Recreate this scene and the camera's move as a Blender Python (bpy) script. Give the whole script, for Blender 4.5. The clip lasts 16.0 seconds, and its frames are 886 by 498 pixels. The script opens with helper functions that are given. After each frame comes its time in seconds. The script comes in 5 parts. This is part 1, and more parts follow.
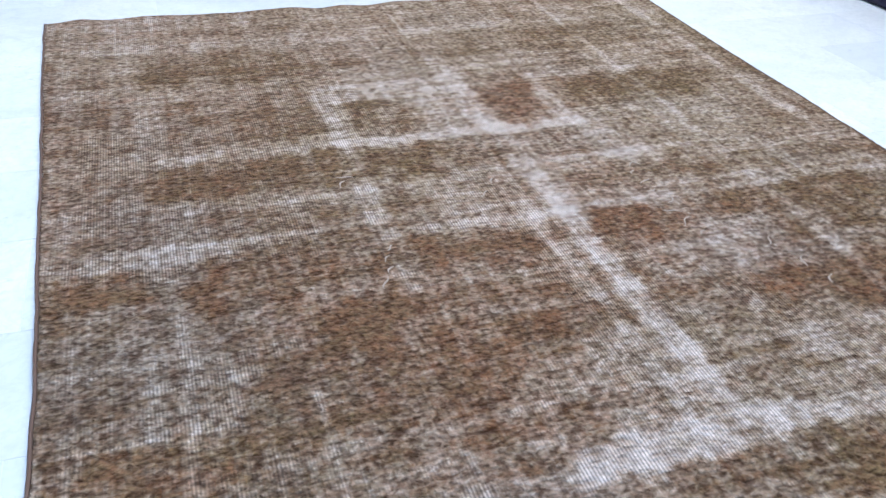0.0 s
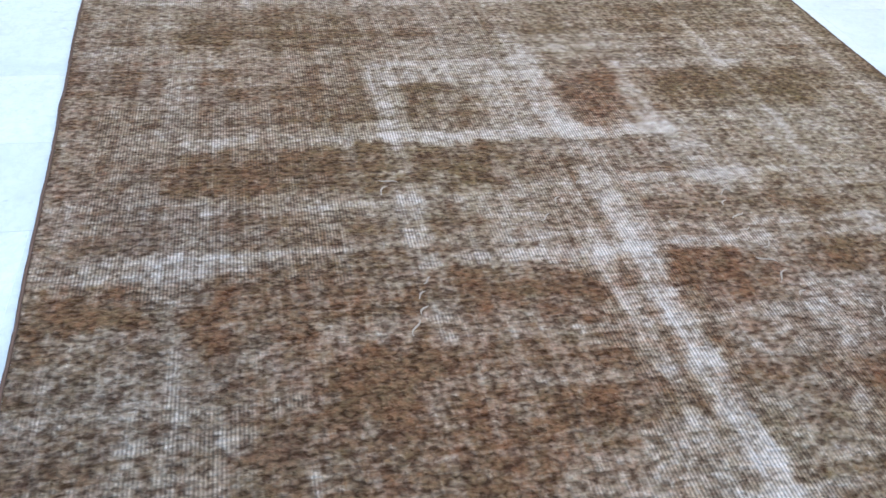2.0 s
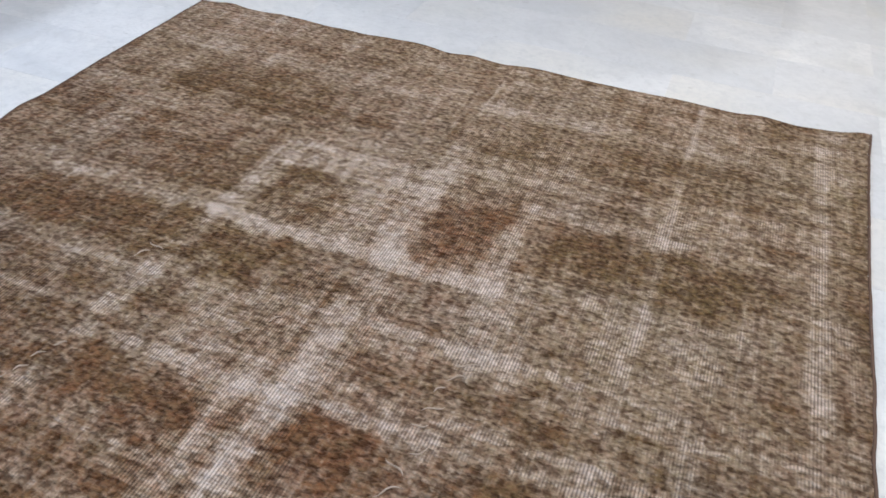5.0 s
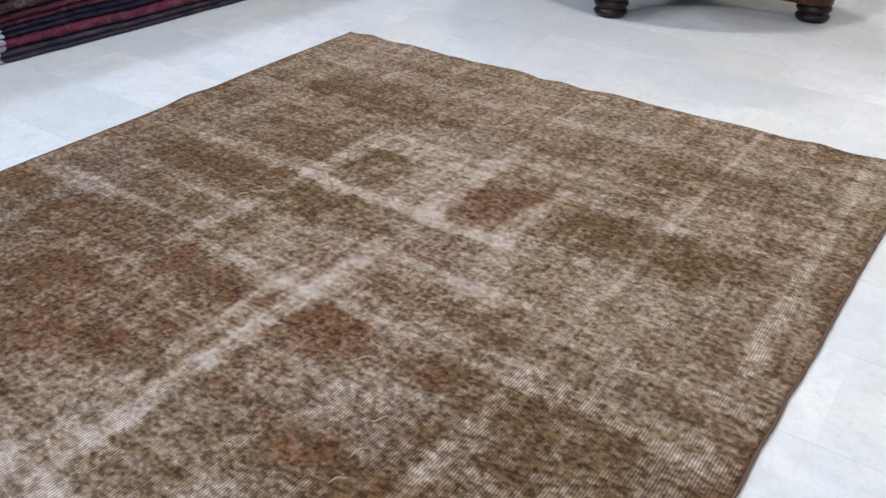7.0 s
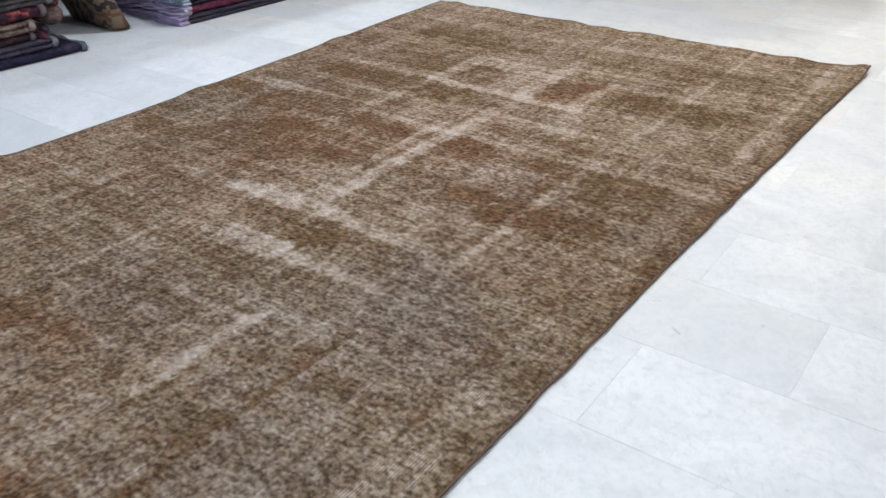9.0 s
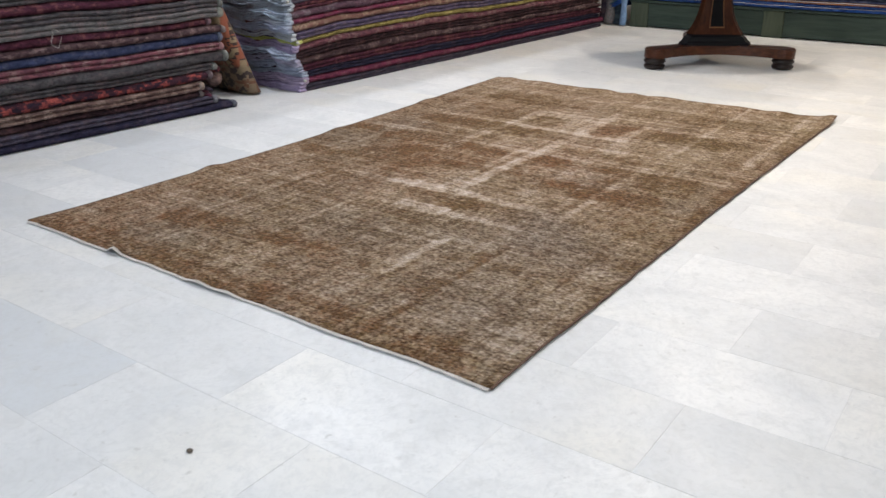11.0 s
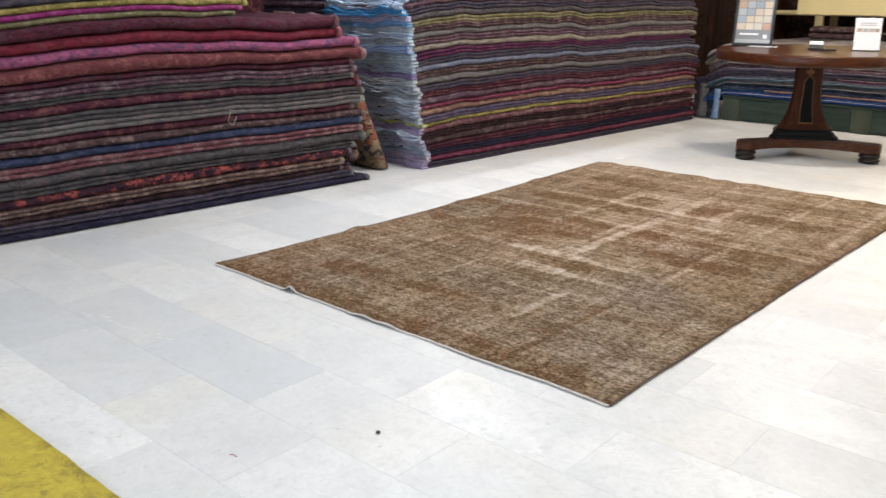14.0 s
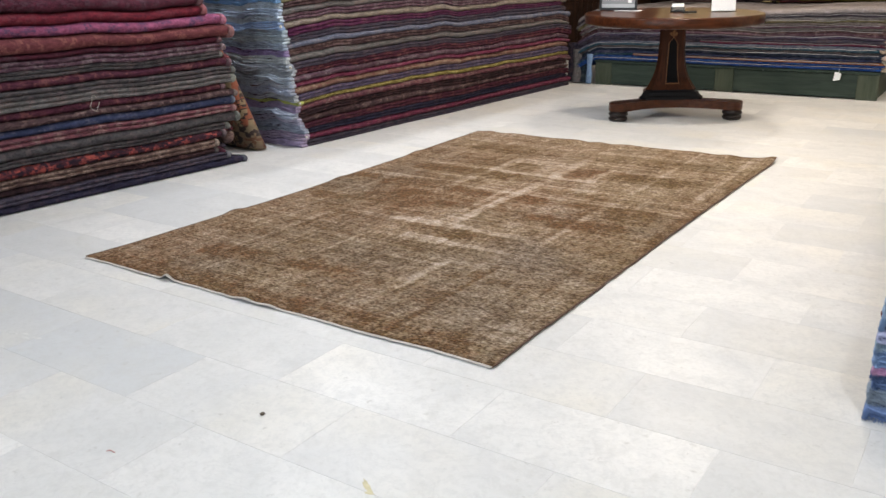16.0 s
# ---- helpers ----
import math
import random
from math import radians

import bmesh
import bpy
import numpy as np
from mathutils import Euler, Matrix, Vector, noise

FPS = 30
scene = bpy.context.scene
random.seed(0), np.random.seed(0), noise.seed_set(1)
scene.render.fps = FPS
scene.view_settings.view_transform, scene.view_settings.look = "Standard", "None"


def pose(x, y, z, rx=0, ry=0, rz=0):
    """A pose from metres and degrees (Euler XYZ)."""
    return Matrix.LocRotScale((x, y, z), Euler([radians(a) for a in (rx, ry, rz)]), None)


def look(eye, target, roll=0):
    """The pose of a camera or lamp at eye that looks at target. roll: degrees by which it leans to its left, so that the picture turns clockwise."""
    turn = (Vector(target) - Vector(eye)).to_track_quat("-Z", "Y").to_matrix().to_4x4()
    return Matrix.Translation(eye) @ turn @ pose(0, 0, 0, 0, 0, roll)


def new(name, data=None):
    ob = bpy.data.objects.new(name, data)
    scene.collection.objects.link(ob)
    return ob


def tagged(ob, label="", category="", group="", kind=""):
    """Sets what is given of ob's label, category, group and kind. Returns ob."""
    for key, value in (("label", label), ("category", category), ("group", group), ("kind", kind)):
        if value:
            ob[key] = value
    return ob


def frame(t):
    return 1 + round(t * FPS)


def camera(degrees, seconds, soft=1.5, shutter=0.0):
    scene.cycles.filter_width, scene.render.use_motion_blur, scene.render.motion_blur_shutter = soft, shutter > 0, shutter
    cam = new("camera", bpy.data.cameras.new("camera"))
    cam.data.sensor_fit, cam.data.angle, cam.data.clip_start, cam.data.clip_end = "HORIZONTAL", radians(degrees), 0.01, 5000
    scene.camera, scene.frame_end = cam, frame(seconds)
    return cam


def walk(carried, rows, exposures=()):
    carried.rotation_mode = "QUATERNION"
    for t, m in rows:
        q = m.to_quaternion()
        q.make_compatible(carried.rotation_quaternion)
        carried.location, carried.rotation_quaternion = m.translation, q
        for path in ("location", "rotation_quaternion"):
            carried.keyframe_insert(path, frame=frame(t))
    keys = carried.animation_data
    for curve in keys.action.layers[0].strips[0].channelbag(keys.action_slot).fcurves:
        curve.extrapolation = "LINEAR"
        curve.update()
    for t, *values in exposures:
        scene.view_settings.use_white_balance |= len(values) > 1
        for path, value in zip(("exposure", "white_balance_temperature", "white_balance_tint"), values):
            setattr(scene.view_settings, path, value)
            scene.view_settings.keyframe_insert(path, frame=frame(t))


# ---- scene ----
cam = camera(55.5, 16.0, shutter=0.25)
EXPOSURES = [
    (0, 0.15, 4720, 8), (0.5, 0.05, 4680, 8), (1.0, 0.00, 4950, 9), (1.5, -0.06, 4850, 8), (2.0, 0.06, 4650, 4), (2.5, 0.00, 4800, 4), (3.0, 0.20, 4500, 3),
    (3.5, -0.20, 4700, 4), (4.0, -0.41, 5350, 10), (6.5, -0.25, 5350, 9), (7.0, -0.28, 5350, 9), (7.5, -0.25, 5400, 9), (8.0, -0.20, 5400, 7), (8.5, -0.19, 5450, 7), (11, -0.12, 6000, 10), (11.5, -0.14, 6150, 10), (12.0, -0.12, 6100, 10),
    (12.5, 0.01, 6100, 10), (13.5, 0.10, 6250, 10), (14.5, 0.03, 6250, 10), (15.0, 0.06, 6250, 10), (15.5, -0.10, 6300, 10), (16, -0.04, 6300, 10)]
PATH = [
    (0, (0.279, 0.424, 0.926), (0.845, 1.994, -0.176), 2.8),
    (0.5, (0.24, 0.561, 0.934), (0.859, 2.108, -0.173), 5.5),
    (1, (0.223, 0.686, 0.937), (0.794, 2.285, -0.12), 5.8),
    (1.5, (0.246, 0.702, 0.958), (0.836, 2.214, -0.21), 7.5),
    (2, (0.399, 0.705, 0.932), (0.793, 2.227, -0.304), 5.1),
    (2.5, (0.61, 0.76, 0.934), (0.874, 2.33, -0.277), 4.2),
    (3, (0.823, 0.813, 0.919), (1.107, 2.382, -0.288), 3.7),
    (3.5, (1.061, 0.873, 0.984), (1.28, 2.446, -0.231), 6.9),
    (4, (1.229, 0.907, 1.022), (1.291, 2.513, -0.168), 6.2),
    (4.2, (1.301, 0.942, 1.039), (1.255, 2.516, -0.193), 5.6),
    (6.3, (1.993, 0.972, 1.024), (1.042, 2.396, -0.009), 4.1),
    (6.5, (2.051, 0.922, 1.024), (1.09, 2.336, -0.014), 2.9),
    (7, (2.112, 0.742, 1.024), (1.155, 2.156, -0.018), 1.3),
    (7.5, (2.189, 0.47, 1.019), (1.276, 1.915, -0.02), 1.1),
    (8, (2.305, 0.272, 1.024), (1.364, 1.711, 0.002), 1.5),
    (8.5, (2.427, 0.035, 0.994), (1.384, 1.407, -0.022), -0.2),
    (8.7, (2.48, -0.097, 1.036), (1.442, 1.282, 0.025), -0.4),
    (10.8, (2.84, -1.355, 1.047), (1.78, 0.162, 0.29), 0.1),
    (11, (2.842, -1.444, 1.049), (1.769, 0.065, 0.292), -0.1),
    (11.5, (2.945, -1.625, 1.069), (1.81, -0.132, 0.373), 0.1),
    (12, (3.069, -1.762, 1.092), (1.87, -0.302, 0.438), -0.2),
    (12.5, (3.08, -1.827, 1.111), (1.803, -0.403, 0.526), -0.3),
    (13, (3.043, -1.901, 1.117), (1.692, -0.549, 0.527), -0.9),
    (13.5, (3.008, -1.961, 1.12), (1.651, -0.612, 0.537), -0.3),
    (14, (3.03, -1.981, 1.127), (1.771, -0.536, 0.554), 0.7),
    (14.5, (3.061, -1.975, 1.121), (1.961, -0.414, 0.528), 0.6),
    (15, (3.083, -1.964, 1.113), (2.072, -0.351, 0.5), -0.1),
    (15.5, (3.084, -1.96, 1.11), (2.078, -0.352, 0.477), -0.3),
    (16, (3.075, -1.949, 1.113), (2.024, -0.367, 0.486), -0.9),
]
walk(cam, [(t, look(eye, target, roll)) for t, eye, target, roll in PATH], EXPOSURES)

# ---- light ----
world = bpy.data.worlds.new("world")
scene.world = world
world.use_nodes = True
wn = world.node_tree.nodes
sky = wn.new("ShaderNodeTexSky")
sky.sky_type = "NISHITA"
sky.sun_disc = False
sky.sun_elevation, sky.sun_rotation = radians(40), radians(200)
world.node_tree.links.new(sky.outputs[0], wn["Background"].inputs[0])
wn["Background"].inputs[1].default_value = 0.12

LAMP_WARM, LAMP_COOL = (1.0, 0.86, 0.70), (0.93, 0.96, 1.0)


def area_lamp(name, x, y, z, sx, sy, power, colour, rx=0, rz=0):
    data = bpy.data.lights.new(name, "AREA")
    data.shape, data.size, data.size_y = "RECTANGLE", sx, sy
    data.energy, data.color = power, colour
    ob = new(name, data)
    ob.matrix_world = pose(x, y, z, rx, 0, rz)
    return ob


# daylight through the shop window at the front
area_lamp("window_daylight", 1.5, -4.9, 1.5, 5.6, 2.2, 96, (0.86, 0.93, 1.0), rx=90)
CEILING = 2.85
# the first two follow the table's shadows; the others are added as fill
SPOTS = [(1.39, 3.47, 1, 48), (0.77, 5.80, 1, 46), (1.30, 1.15, 0, 26), (1.30, -1.20, 0, 21), (-0.40, 1.65, 0, 36), (-1.30, 3.30, 0, 38), (3.70, -1.20, 0, 30), (2.60, 2.30, 1, 30), (3.70, 5.60, 1, 46), (1.20, 8.10, 1, 32)]
for px, py, warm, power in SPOTS:
    data = bpy.data.lights.new("downlight_lamp", "AREA")
    data.shape, data.size, data.energy = "DISK", 0.16, power
    data.color = LAMP_WARM if warm else LAMP_COOL
    new("downlight_lamp", data).matrix_world = pose(px, py, CEILING - 0.035)


# ---- materials ----
def nodes(name, rough=0.6, metal=0.0):
    m = bpy.data.materials.new(name)
    m.use_nodes = True
    nt = m.node_tree
    b = nt.nodes["Principled BSDF"]
    b.inputs["Roughness"].default_value = rough
    b.inputs["Metallic"].default_value = metal
    return m, nt, b


def link(nt, a, b):
    nt.links.new(a, b)


def tex_coord(nt, scale=(1, 1, 1), world_space=False):
    """Coordinates in metres (the object's own, or the place's), scaled."""
    mp = nt.nodes.new("ShaderNodeMapping")
    mp.inputs["Scale"].default_value = scale
    if world_space:
        src = nt.nodes.new("ShaderNodeNewGeometry").outputs["Position"]
    else:
        src = nt.nodes.new("ShaderNodeTexCoord").outputs["Object"]
    link(nt, src, mp.inputs["Vector"])
    return mp.outputs[0]


def noise_tex(nt, vec, scale, detail=4.0, rough=0.55, distort=0.0):
    n = nt.nodes.new("ShaderNodeTexNoise")
    n.inputs["Scale"].default_value = scale
    n.inputs["Detail"].default_value = detail
    n.inputs["Roughness"].default_value = rough
    n.inputs["Distortion"].default_value = distort
    link(nt, vec, n.inputs["Vector"])
    return n.outputs[0]


def ramp(nt, fac, stops):
    r = nt.nodes.new("ShaderNodeValToRGB")
    e = r.color_ramp.elements
    while len(e) < len(stops):
        e.new(0.5)
    for el, (p, c) in zip(e, stops):
        el.position = p
        el.color = (*c, 1) if len(c) == 3 else c
    link(nt, fac, r.inputs[0])
    return r.outputs[0]


def grey(v):
    return (v, v, v)


def mix(nt, fac, a, b, mode="MIX"):
    n = nt.nodes.new("ShaderNodeMix")
    n.data_type, n.blend_type = "RGBA", mode
    for sock, v in ((n.inputs[0], fac), (n.inputs[6], a), (n.inputs[7], b)):
        if hasattr(v, "links"):
            link(nt, v, sock)
        elif isinstance(v, (int, float)):
            sock.default_value = v
        else:
            sock.default_value = (*v, 1)
    return n.outputs[2]


def maths(nt, op, a, b=0.0):
    n = nt.nodes.new("ShaderNodeMath")
    n.operation = op
    for sock, v in ((n.inputs[0], a), (n.inputs[1], b)):
        if hasattr(v, "links"):
            link(nt, v, sock)
        else:
            sock.default_value = v
    return n.outputs[0]


def bump(nt, b, height, strength, dist):
    n = nt.nodes.new("ShaderNodeBump")
    n.inputs["Strength"].default_value = strength
    n.inputs["Distance"].default_value = dist
    link(nt, height, n.inputs["Height"])
    link(nt, n.outputs[0], b.inputs["Normal"])


def obj_random(nt):
    return nt.nodes.new("ShaderNodeObjectInfo").outputs["Random"]


CACHE = {}


def pile_cloth(c, d, f):
    """Overdyed pile: ground colour c, dark patches d, flecks of old pattern f."""
    key = (c, d, f)
    if key in CACHE:
        return CACHE[key]
    m, nt, b = nodes("pile_cloth", 0.95)
    b.inputs["Specular IOR Level"].default_value = 0.1
    v = tex_coord(nt, (1, 1, 1), world_space=True)
    v2 = tex_coord(nt, (1, 1, 2.5), world_space=True)
    a = noise_tex(nt, v2, 20, 5, 0.74)
    col = mix(nt, ramp(nt, a, [(0.36, grey(0.0)), (0.60, grey(1))]), d, c)
    snap = nt.nodes.new("ShaderNodeVectorMath")
    snap.operation = "SNAP"
    snap.inputs[1].default_value = (0.014, 0.014, 0.010)
    link(nt, v, snap.inputs[0])
    g = noise_tex(nt, snap.outputs[0], 17, 4, 0.75, 0.0)
    col = mix(nt, ramp(nt, g, [(0.50, grey(0)), (0.60, grey(0.9))]), col, f)
    g2 = noise_tex(nt, v, 62, 4, 0.7, 0.4)
    col = mix(nt, ramp(nt, g2, [(0.52, grey(0)), (0.64, grey(0.85))]), col, d)
    h = noise_tex(nt, v, 260, 2)
    col = mix(nt, 0.55, col, ramp(nt, h, [(0.3, grey(0.35)), (0.7, grey(0.95))]), "MULTIPLY")
    link(nt, col, b.inputs["Base Color"])
    bump(nt, b, maths(nt, "ADD", h, maths(nt, "MULTIPLY", a, 1.5)), 0.6, 0.006)
    CACHE[key] = m
    return m


def fringe_cloth(c):
    key = ("fringe", c)
    if key in CACHE:
        return CACHE[key]
    m, nt, b = nodes("fringe_cloth", 0.95)
    b.inputs["Specular IOR Level"].default_value = 0.1
    v = tex_coord(nt, (1, 1, 1), world_space=True)
    a = noise_tex(nt, v, 22, 4, 0.6)
    h = noise_tex(nt, v, 240, 2)
    dark = tuple(x * 0.68 for x in c)
    col = mix(nt, ramp(nt, a, [(0.35, grey(0)), (0.6, grey(1))]), dark, c)
    col = mix(nt, 0.5, col, ramp(nt, h, [(0.3, grey(0.62)), (0.7, grey(1.0))]), "MULTIPLY")
    link(nt, col, b.inputs["Base Color"])
    bump(nt, b, h, 0.6, 0.004)
    CACHE[key] = m
    return m


def wood(name, c1, c2, rough=0.35, scale=1.0, stretch=(1, 12, 12), coat=0.0, relief=0.3):
    m, nt, b = nodes(name, rough)
    v = tex_coord(nt, stretch)
    a = noise_tex(nt, v, 3.2 * scale, 6, 0.6, 0.7)
    s = noise_tex(nt, tex_coord(nt, (1, 1, 1)), 2.5, 3)
    col = mix(nt, ramp(nt, a, [(0.3, grey(0)), (0.7, grey(1))]), c1, c2)
    col = mix(nt, 0.4, col, ramp(nt, s, [(0.3, grey(0.55)), (0.7, grey(1))]), "MULTIPLY")
    link(nt, col, b.inputs["Base Color"])
    b.inputs["Coat Weight"].default_value = coat
    b.inputs["Specular IOR Level"].default_value = 0.18
    b.inputs["Coat Roughness"].default_value = 0.18
    bump(nt, b, a, relief, 0.003)
    return m


def plain(name, c, rough=0.6, metal=0.0, spots=0.12, scale=8.0, gloss=0.3):
    m, nt, b = nodes(name, rough, metal)
    b.inputs["Specular IOR Level"].default_value = gloss
    a = noise_tex(nt, tex_coord(nt), scale, 5)
    col = mix(nt, spots, c, ramp(nt, a, [(0.3, tuple(x * 0.4 for x in c)), (0.7, c)]))
    link(nt, col, b.inputs["Base Color"])
    bump(nt, b, noise_tex(nt, tex_coord(nt), scale * 20, 2), 0.1, 0.002)
    return m


def marble(joined=False):
    m, nt, b = nodes("marble", 0.28)
    v = tex_coord(nt, world_space=True)
    rnd = nt.nodes.new("ShaderNodeNewGeometry").outputs["Random Per Island"] if joined else obj_random(nt)
    off = nt.nodes.new("ShaderNodeVectorMath")
    off.operation = "ADD"
    comb = nt.nodes.new("ShaderNodeCombineXYZ")
    link(nt, maths(nt, "MULTIPLY", rnd, 37.0), comb.inputs[0])
    link(nt, maths(nt, "MULTIPLY", rnd, 91.0), comb.inputs[1])
    link(nt, v, off.inputs[0])
    link(nt, comb.outputs[0], off.inputs[1])
    vv = off.outputs[0]
    at = nt.nodes.new("ShaderNodeAttribute")
    at.attribute_type, at.attribute_name = "OBJECT", "tone"
    tone = maths(nt, "ADD", maths(nt, "MULTIPLY", rnd, 0.6), 0.4) if joined else at.outputs["Fac"]
    base = ramp(nt, tone, [(0.0, (0.53, 0.545, 0.56)), (0.45, (0.605, 0.60, 0.59)), (1.0, (0.70, 0.69, 0.672))])
    cloud = noise_tex(nt, vv, 3.2, 6, 0.62, 0.8)
    base = mix(nt, ramp(nt, cloud, [(0.38, grey(0.0)), (0.70, grey(0.65))]), base, (0.52, 0.525, 0.525))
    warm = noise_tex(nt, vv, 1.3, 3)
    base = mix(nt, ramp(nt, warm, [(0.5, grey(0.0)), (0.75, grey(0.35))]), base, (0.74, 0.67, 0.52))
    vein = noise_tex(nt, vv, 5.5, 7, 0.7, 2.2)
    vein = ramp(nt, maths(nt, "ABSOLUTE", maths(nt, "SUBTRACT", vein, 0.5)), [(0.0, grey(0.16)), (0.025, grey(0.0))])
    base = mix(nt, vein, base, (0.36, 0.36, 0.36))
    pit = noise_tex(nt, vv, 26, 4, 0.7)
    base = mix(nt, ramp(nt, pit, [(0.62, grey(0)), (0.72, grey(0.55))]), base, (0.38, 0.365, 0.34))
    mottle = noise_tex(nt, vv, 48, 5, 0.7, 0.6)
    base = mix(nt, ramp(nt, mottle, [(0.48, grey(0)), (0.68, grey(0.42))]), base, (0.48, 0.48, 0.475))
    smudge = noise_tex(nt, v, 15, 5, 0.68, 0.5)
    base = mix(nt, ramp(nt, smudge, [(0.50, grey(0)), (0.72, grey(0.5))]), base, (0.50, 0.495, 0.48))
    scuff = noise_tex(nt, tex_coord(nt, (9, 15, 9), world_space=True), 1.0, 5, 0.6, 0.8)
    base = mix(nt, ramp(nt, scuff, [(0.715, grey(0)), (0.76, grey(0.6))]), base, (0.26, 0.255, 0.25))
    link(nt, base, b.inputs["Base Color"])
    link(nt, ramp(nt, cloud, [(0.3, grey(0.36)), (0.7, grey(0.52))]), b.inputs["Roughness"])
    b.inputs["Specular IOR Level"].default_value = 0.32
    bump(nt, b, noise_tex(nt, vv, 40, 3), 0.05, 0.002)
    return m


def worn_rug():
    """Bleached brown pile; in the attribute wear, red is 0 for full pile and 1 for bare foundation, green runs from rust to olive."""
    m, nt, b = nodes("worn_rug", 0.95)
    b.inputs["Specular IOR Level"].default_value = 0.08
    b.inputs["Sheen Weight"].default_value = 0.08
    b.inputs["Sheen Roughness"].default_value = 0.5
    b.inputs["Sheen Tint"].default_value = (1.0, 0.72, 0.48, 1)
    at = nt.nodes.new("ShaderNodeAttribute")
    at.attribute_name = "wear"
    sep = nt.nodes.new("ShaderNodeSeparateColor")
    link(nt, at.outputs["Color"], sep.inputs[0])
    wear, hue, ash = sep.outputs[0], sep.outputs[1], sep.outputs[2]
    v = tex_coord(nt)

    def swing(tex, amount):
        return maths(nt, "MULTIPLY", maths(nt, "SUBTRACT", tex, 0.5), amount)

    hue = maths(nt, "ADD", maths(nt, "ADD", hue, swing(noise_tex(nt, v, 24, 3, 0.6), 1.0)), swing(noise_tex(nt, v, 95, 2, 0.5), 0.6))
    ash = maths(nt, "ADD", maths(nt, "ADD", ash, swing(noise_tex(nt, v, 15, 4, 0.65, 0.4), 1.1)), swing(noise_tex(nt, v, 120, 2, 0.5), 0.5))
    ash = ramp(nt, ash, [(0.0, grey(0)), (1.0, grey(1))])

    across = noise_tex(nt, tex_coord(nt, (4, 40, 1)), 1.0, 4, 0.6)
    along = noise_tex(nt, tex_coord(nt, (38, 4.5, 1)), 1.0, 4, 0.6)
    weft_lines = noise_tex(nt, tex_coord(nt, (2.4, 125, 1)), 1.0, 3, 0.65)
    warp_lines = noise_tex(nt, tex_coord(nt, (120, 2.6, 1)), 1.0, 3, 0.65)
    blot = noise_tex(nt, v, 17, 4, 0.6, 0.5)
    wide_blot = noise_tex(nt, v, 6.5, 3, 0.6, 0.6)
    # tufts: rounded lumps of pile with creases between them, shaded in the colour below
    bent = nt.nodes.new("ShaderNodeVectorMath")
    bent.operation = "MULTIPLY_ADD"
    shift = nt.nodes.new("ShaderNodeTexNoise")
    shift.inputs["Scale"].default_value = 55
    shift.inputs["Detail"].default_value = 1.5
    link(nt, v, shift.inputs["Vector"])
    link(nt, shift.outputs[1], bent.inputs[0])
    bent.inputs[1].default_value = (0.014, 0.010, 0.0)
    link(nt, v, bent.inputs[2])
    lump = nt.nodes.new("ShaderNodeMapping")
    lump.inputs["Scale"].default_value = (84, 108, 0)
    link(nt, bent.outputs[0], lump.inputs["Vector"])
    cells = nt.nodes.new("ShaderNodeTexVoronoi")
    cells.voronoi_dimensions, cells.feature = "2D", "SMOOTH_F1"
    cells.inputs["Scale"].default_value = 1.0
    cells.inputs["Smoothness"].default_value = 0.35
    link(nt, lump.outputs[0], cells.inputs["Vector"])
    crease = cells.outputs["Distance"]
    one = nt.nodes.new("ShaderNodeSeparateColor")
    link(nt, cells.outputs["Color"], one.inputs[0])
    tuft = noise_tex(nt, tex_coord(nt, (44, 70, 60)), 1.0, 1.5, 0.5, 0.6)
    knots = noise_tex(nt, v, 300, 2, 0.5)
    w = maths(nt, "ADD", wear, swing(across, 0.52))
    w = maths(nt, "ADD", w, swing(along, 0.58))
    w = maths(nt, "ADD", w, swing(blot, 0.74))
    w = maths(nt, "ADD", w, swing(wide_blot, 0.34))
    w = maths(nt, "ADD", w, swing(weft_lines, 0.50))
    w = maths(nt, "ADD", w, swing(warp_lines, 0.42))
    w2 = maths(nt, "ADD", maths(nt, "ADD", w, swing(tuft, 0.30)), swing(one.outputs[0], 0.16))
    pile = ramp(nt, hue, [(0.0, (0.162, 0.068, 0.029)), (0.5, (0.146, 0.084, 0.039)), (1.0, (0.132, 0.092, 0.036))])
    mid = ramp(nt, hue, [(0.0, (0.370, 0.238, 0.160)), (0.5, (0.345, 0.258, 0.177)), (1.0, (0.330, 0.260, 0.166))])
    col = mix(nt, ramp(nt, w2, [(0.08, grey(0)), (0.54, grey(1))]), pile, mid)
    col = mix(nt, ramp(nt, w2, [(0.46, grey(0)), (1.0, grey(1))]), col, (0.60, 0.495, 0.41))
    col = mix(nt, maths(nt, "MULTIPLY", ash, 0.75), col, mix(nt, ramp(nt, w2, [(0.1, grey(0)), (0.8, grey(1))]), (0.130, 0.105, 0.084), (0.43, 0.382, 0.335)))
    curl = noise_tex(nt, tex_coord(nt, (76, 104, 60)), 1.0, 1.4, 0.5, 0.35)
    # shade in the creases and light on tuft tops, multiplied into the pile colour
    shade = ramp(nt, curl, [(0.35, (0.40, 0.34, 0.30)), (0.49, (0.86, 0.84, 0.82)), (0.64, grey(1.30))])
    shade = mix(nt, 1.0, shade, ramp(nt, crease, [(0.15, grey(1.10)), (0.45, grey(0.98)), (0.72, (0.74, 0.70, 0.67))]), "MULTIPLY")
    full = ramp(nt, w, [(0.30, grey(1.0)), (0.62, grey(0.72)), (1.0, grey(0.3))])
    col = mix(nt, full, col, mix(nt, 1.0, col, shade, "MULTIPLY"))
    col = mix(nt, 0.4, col, ramp(nt, knots, [(0.3, grey(0.72)), (0.68, grey(1.08))]), "MULTIPLY")
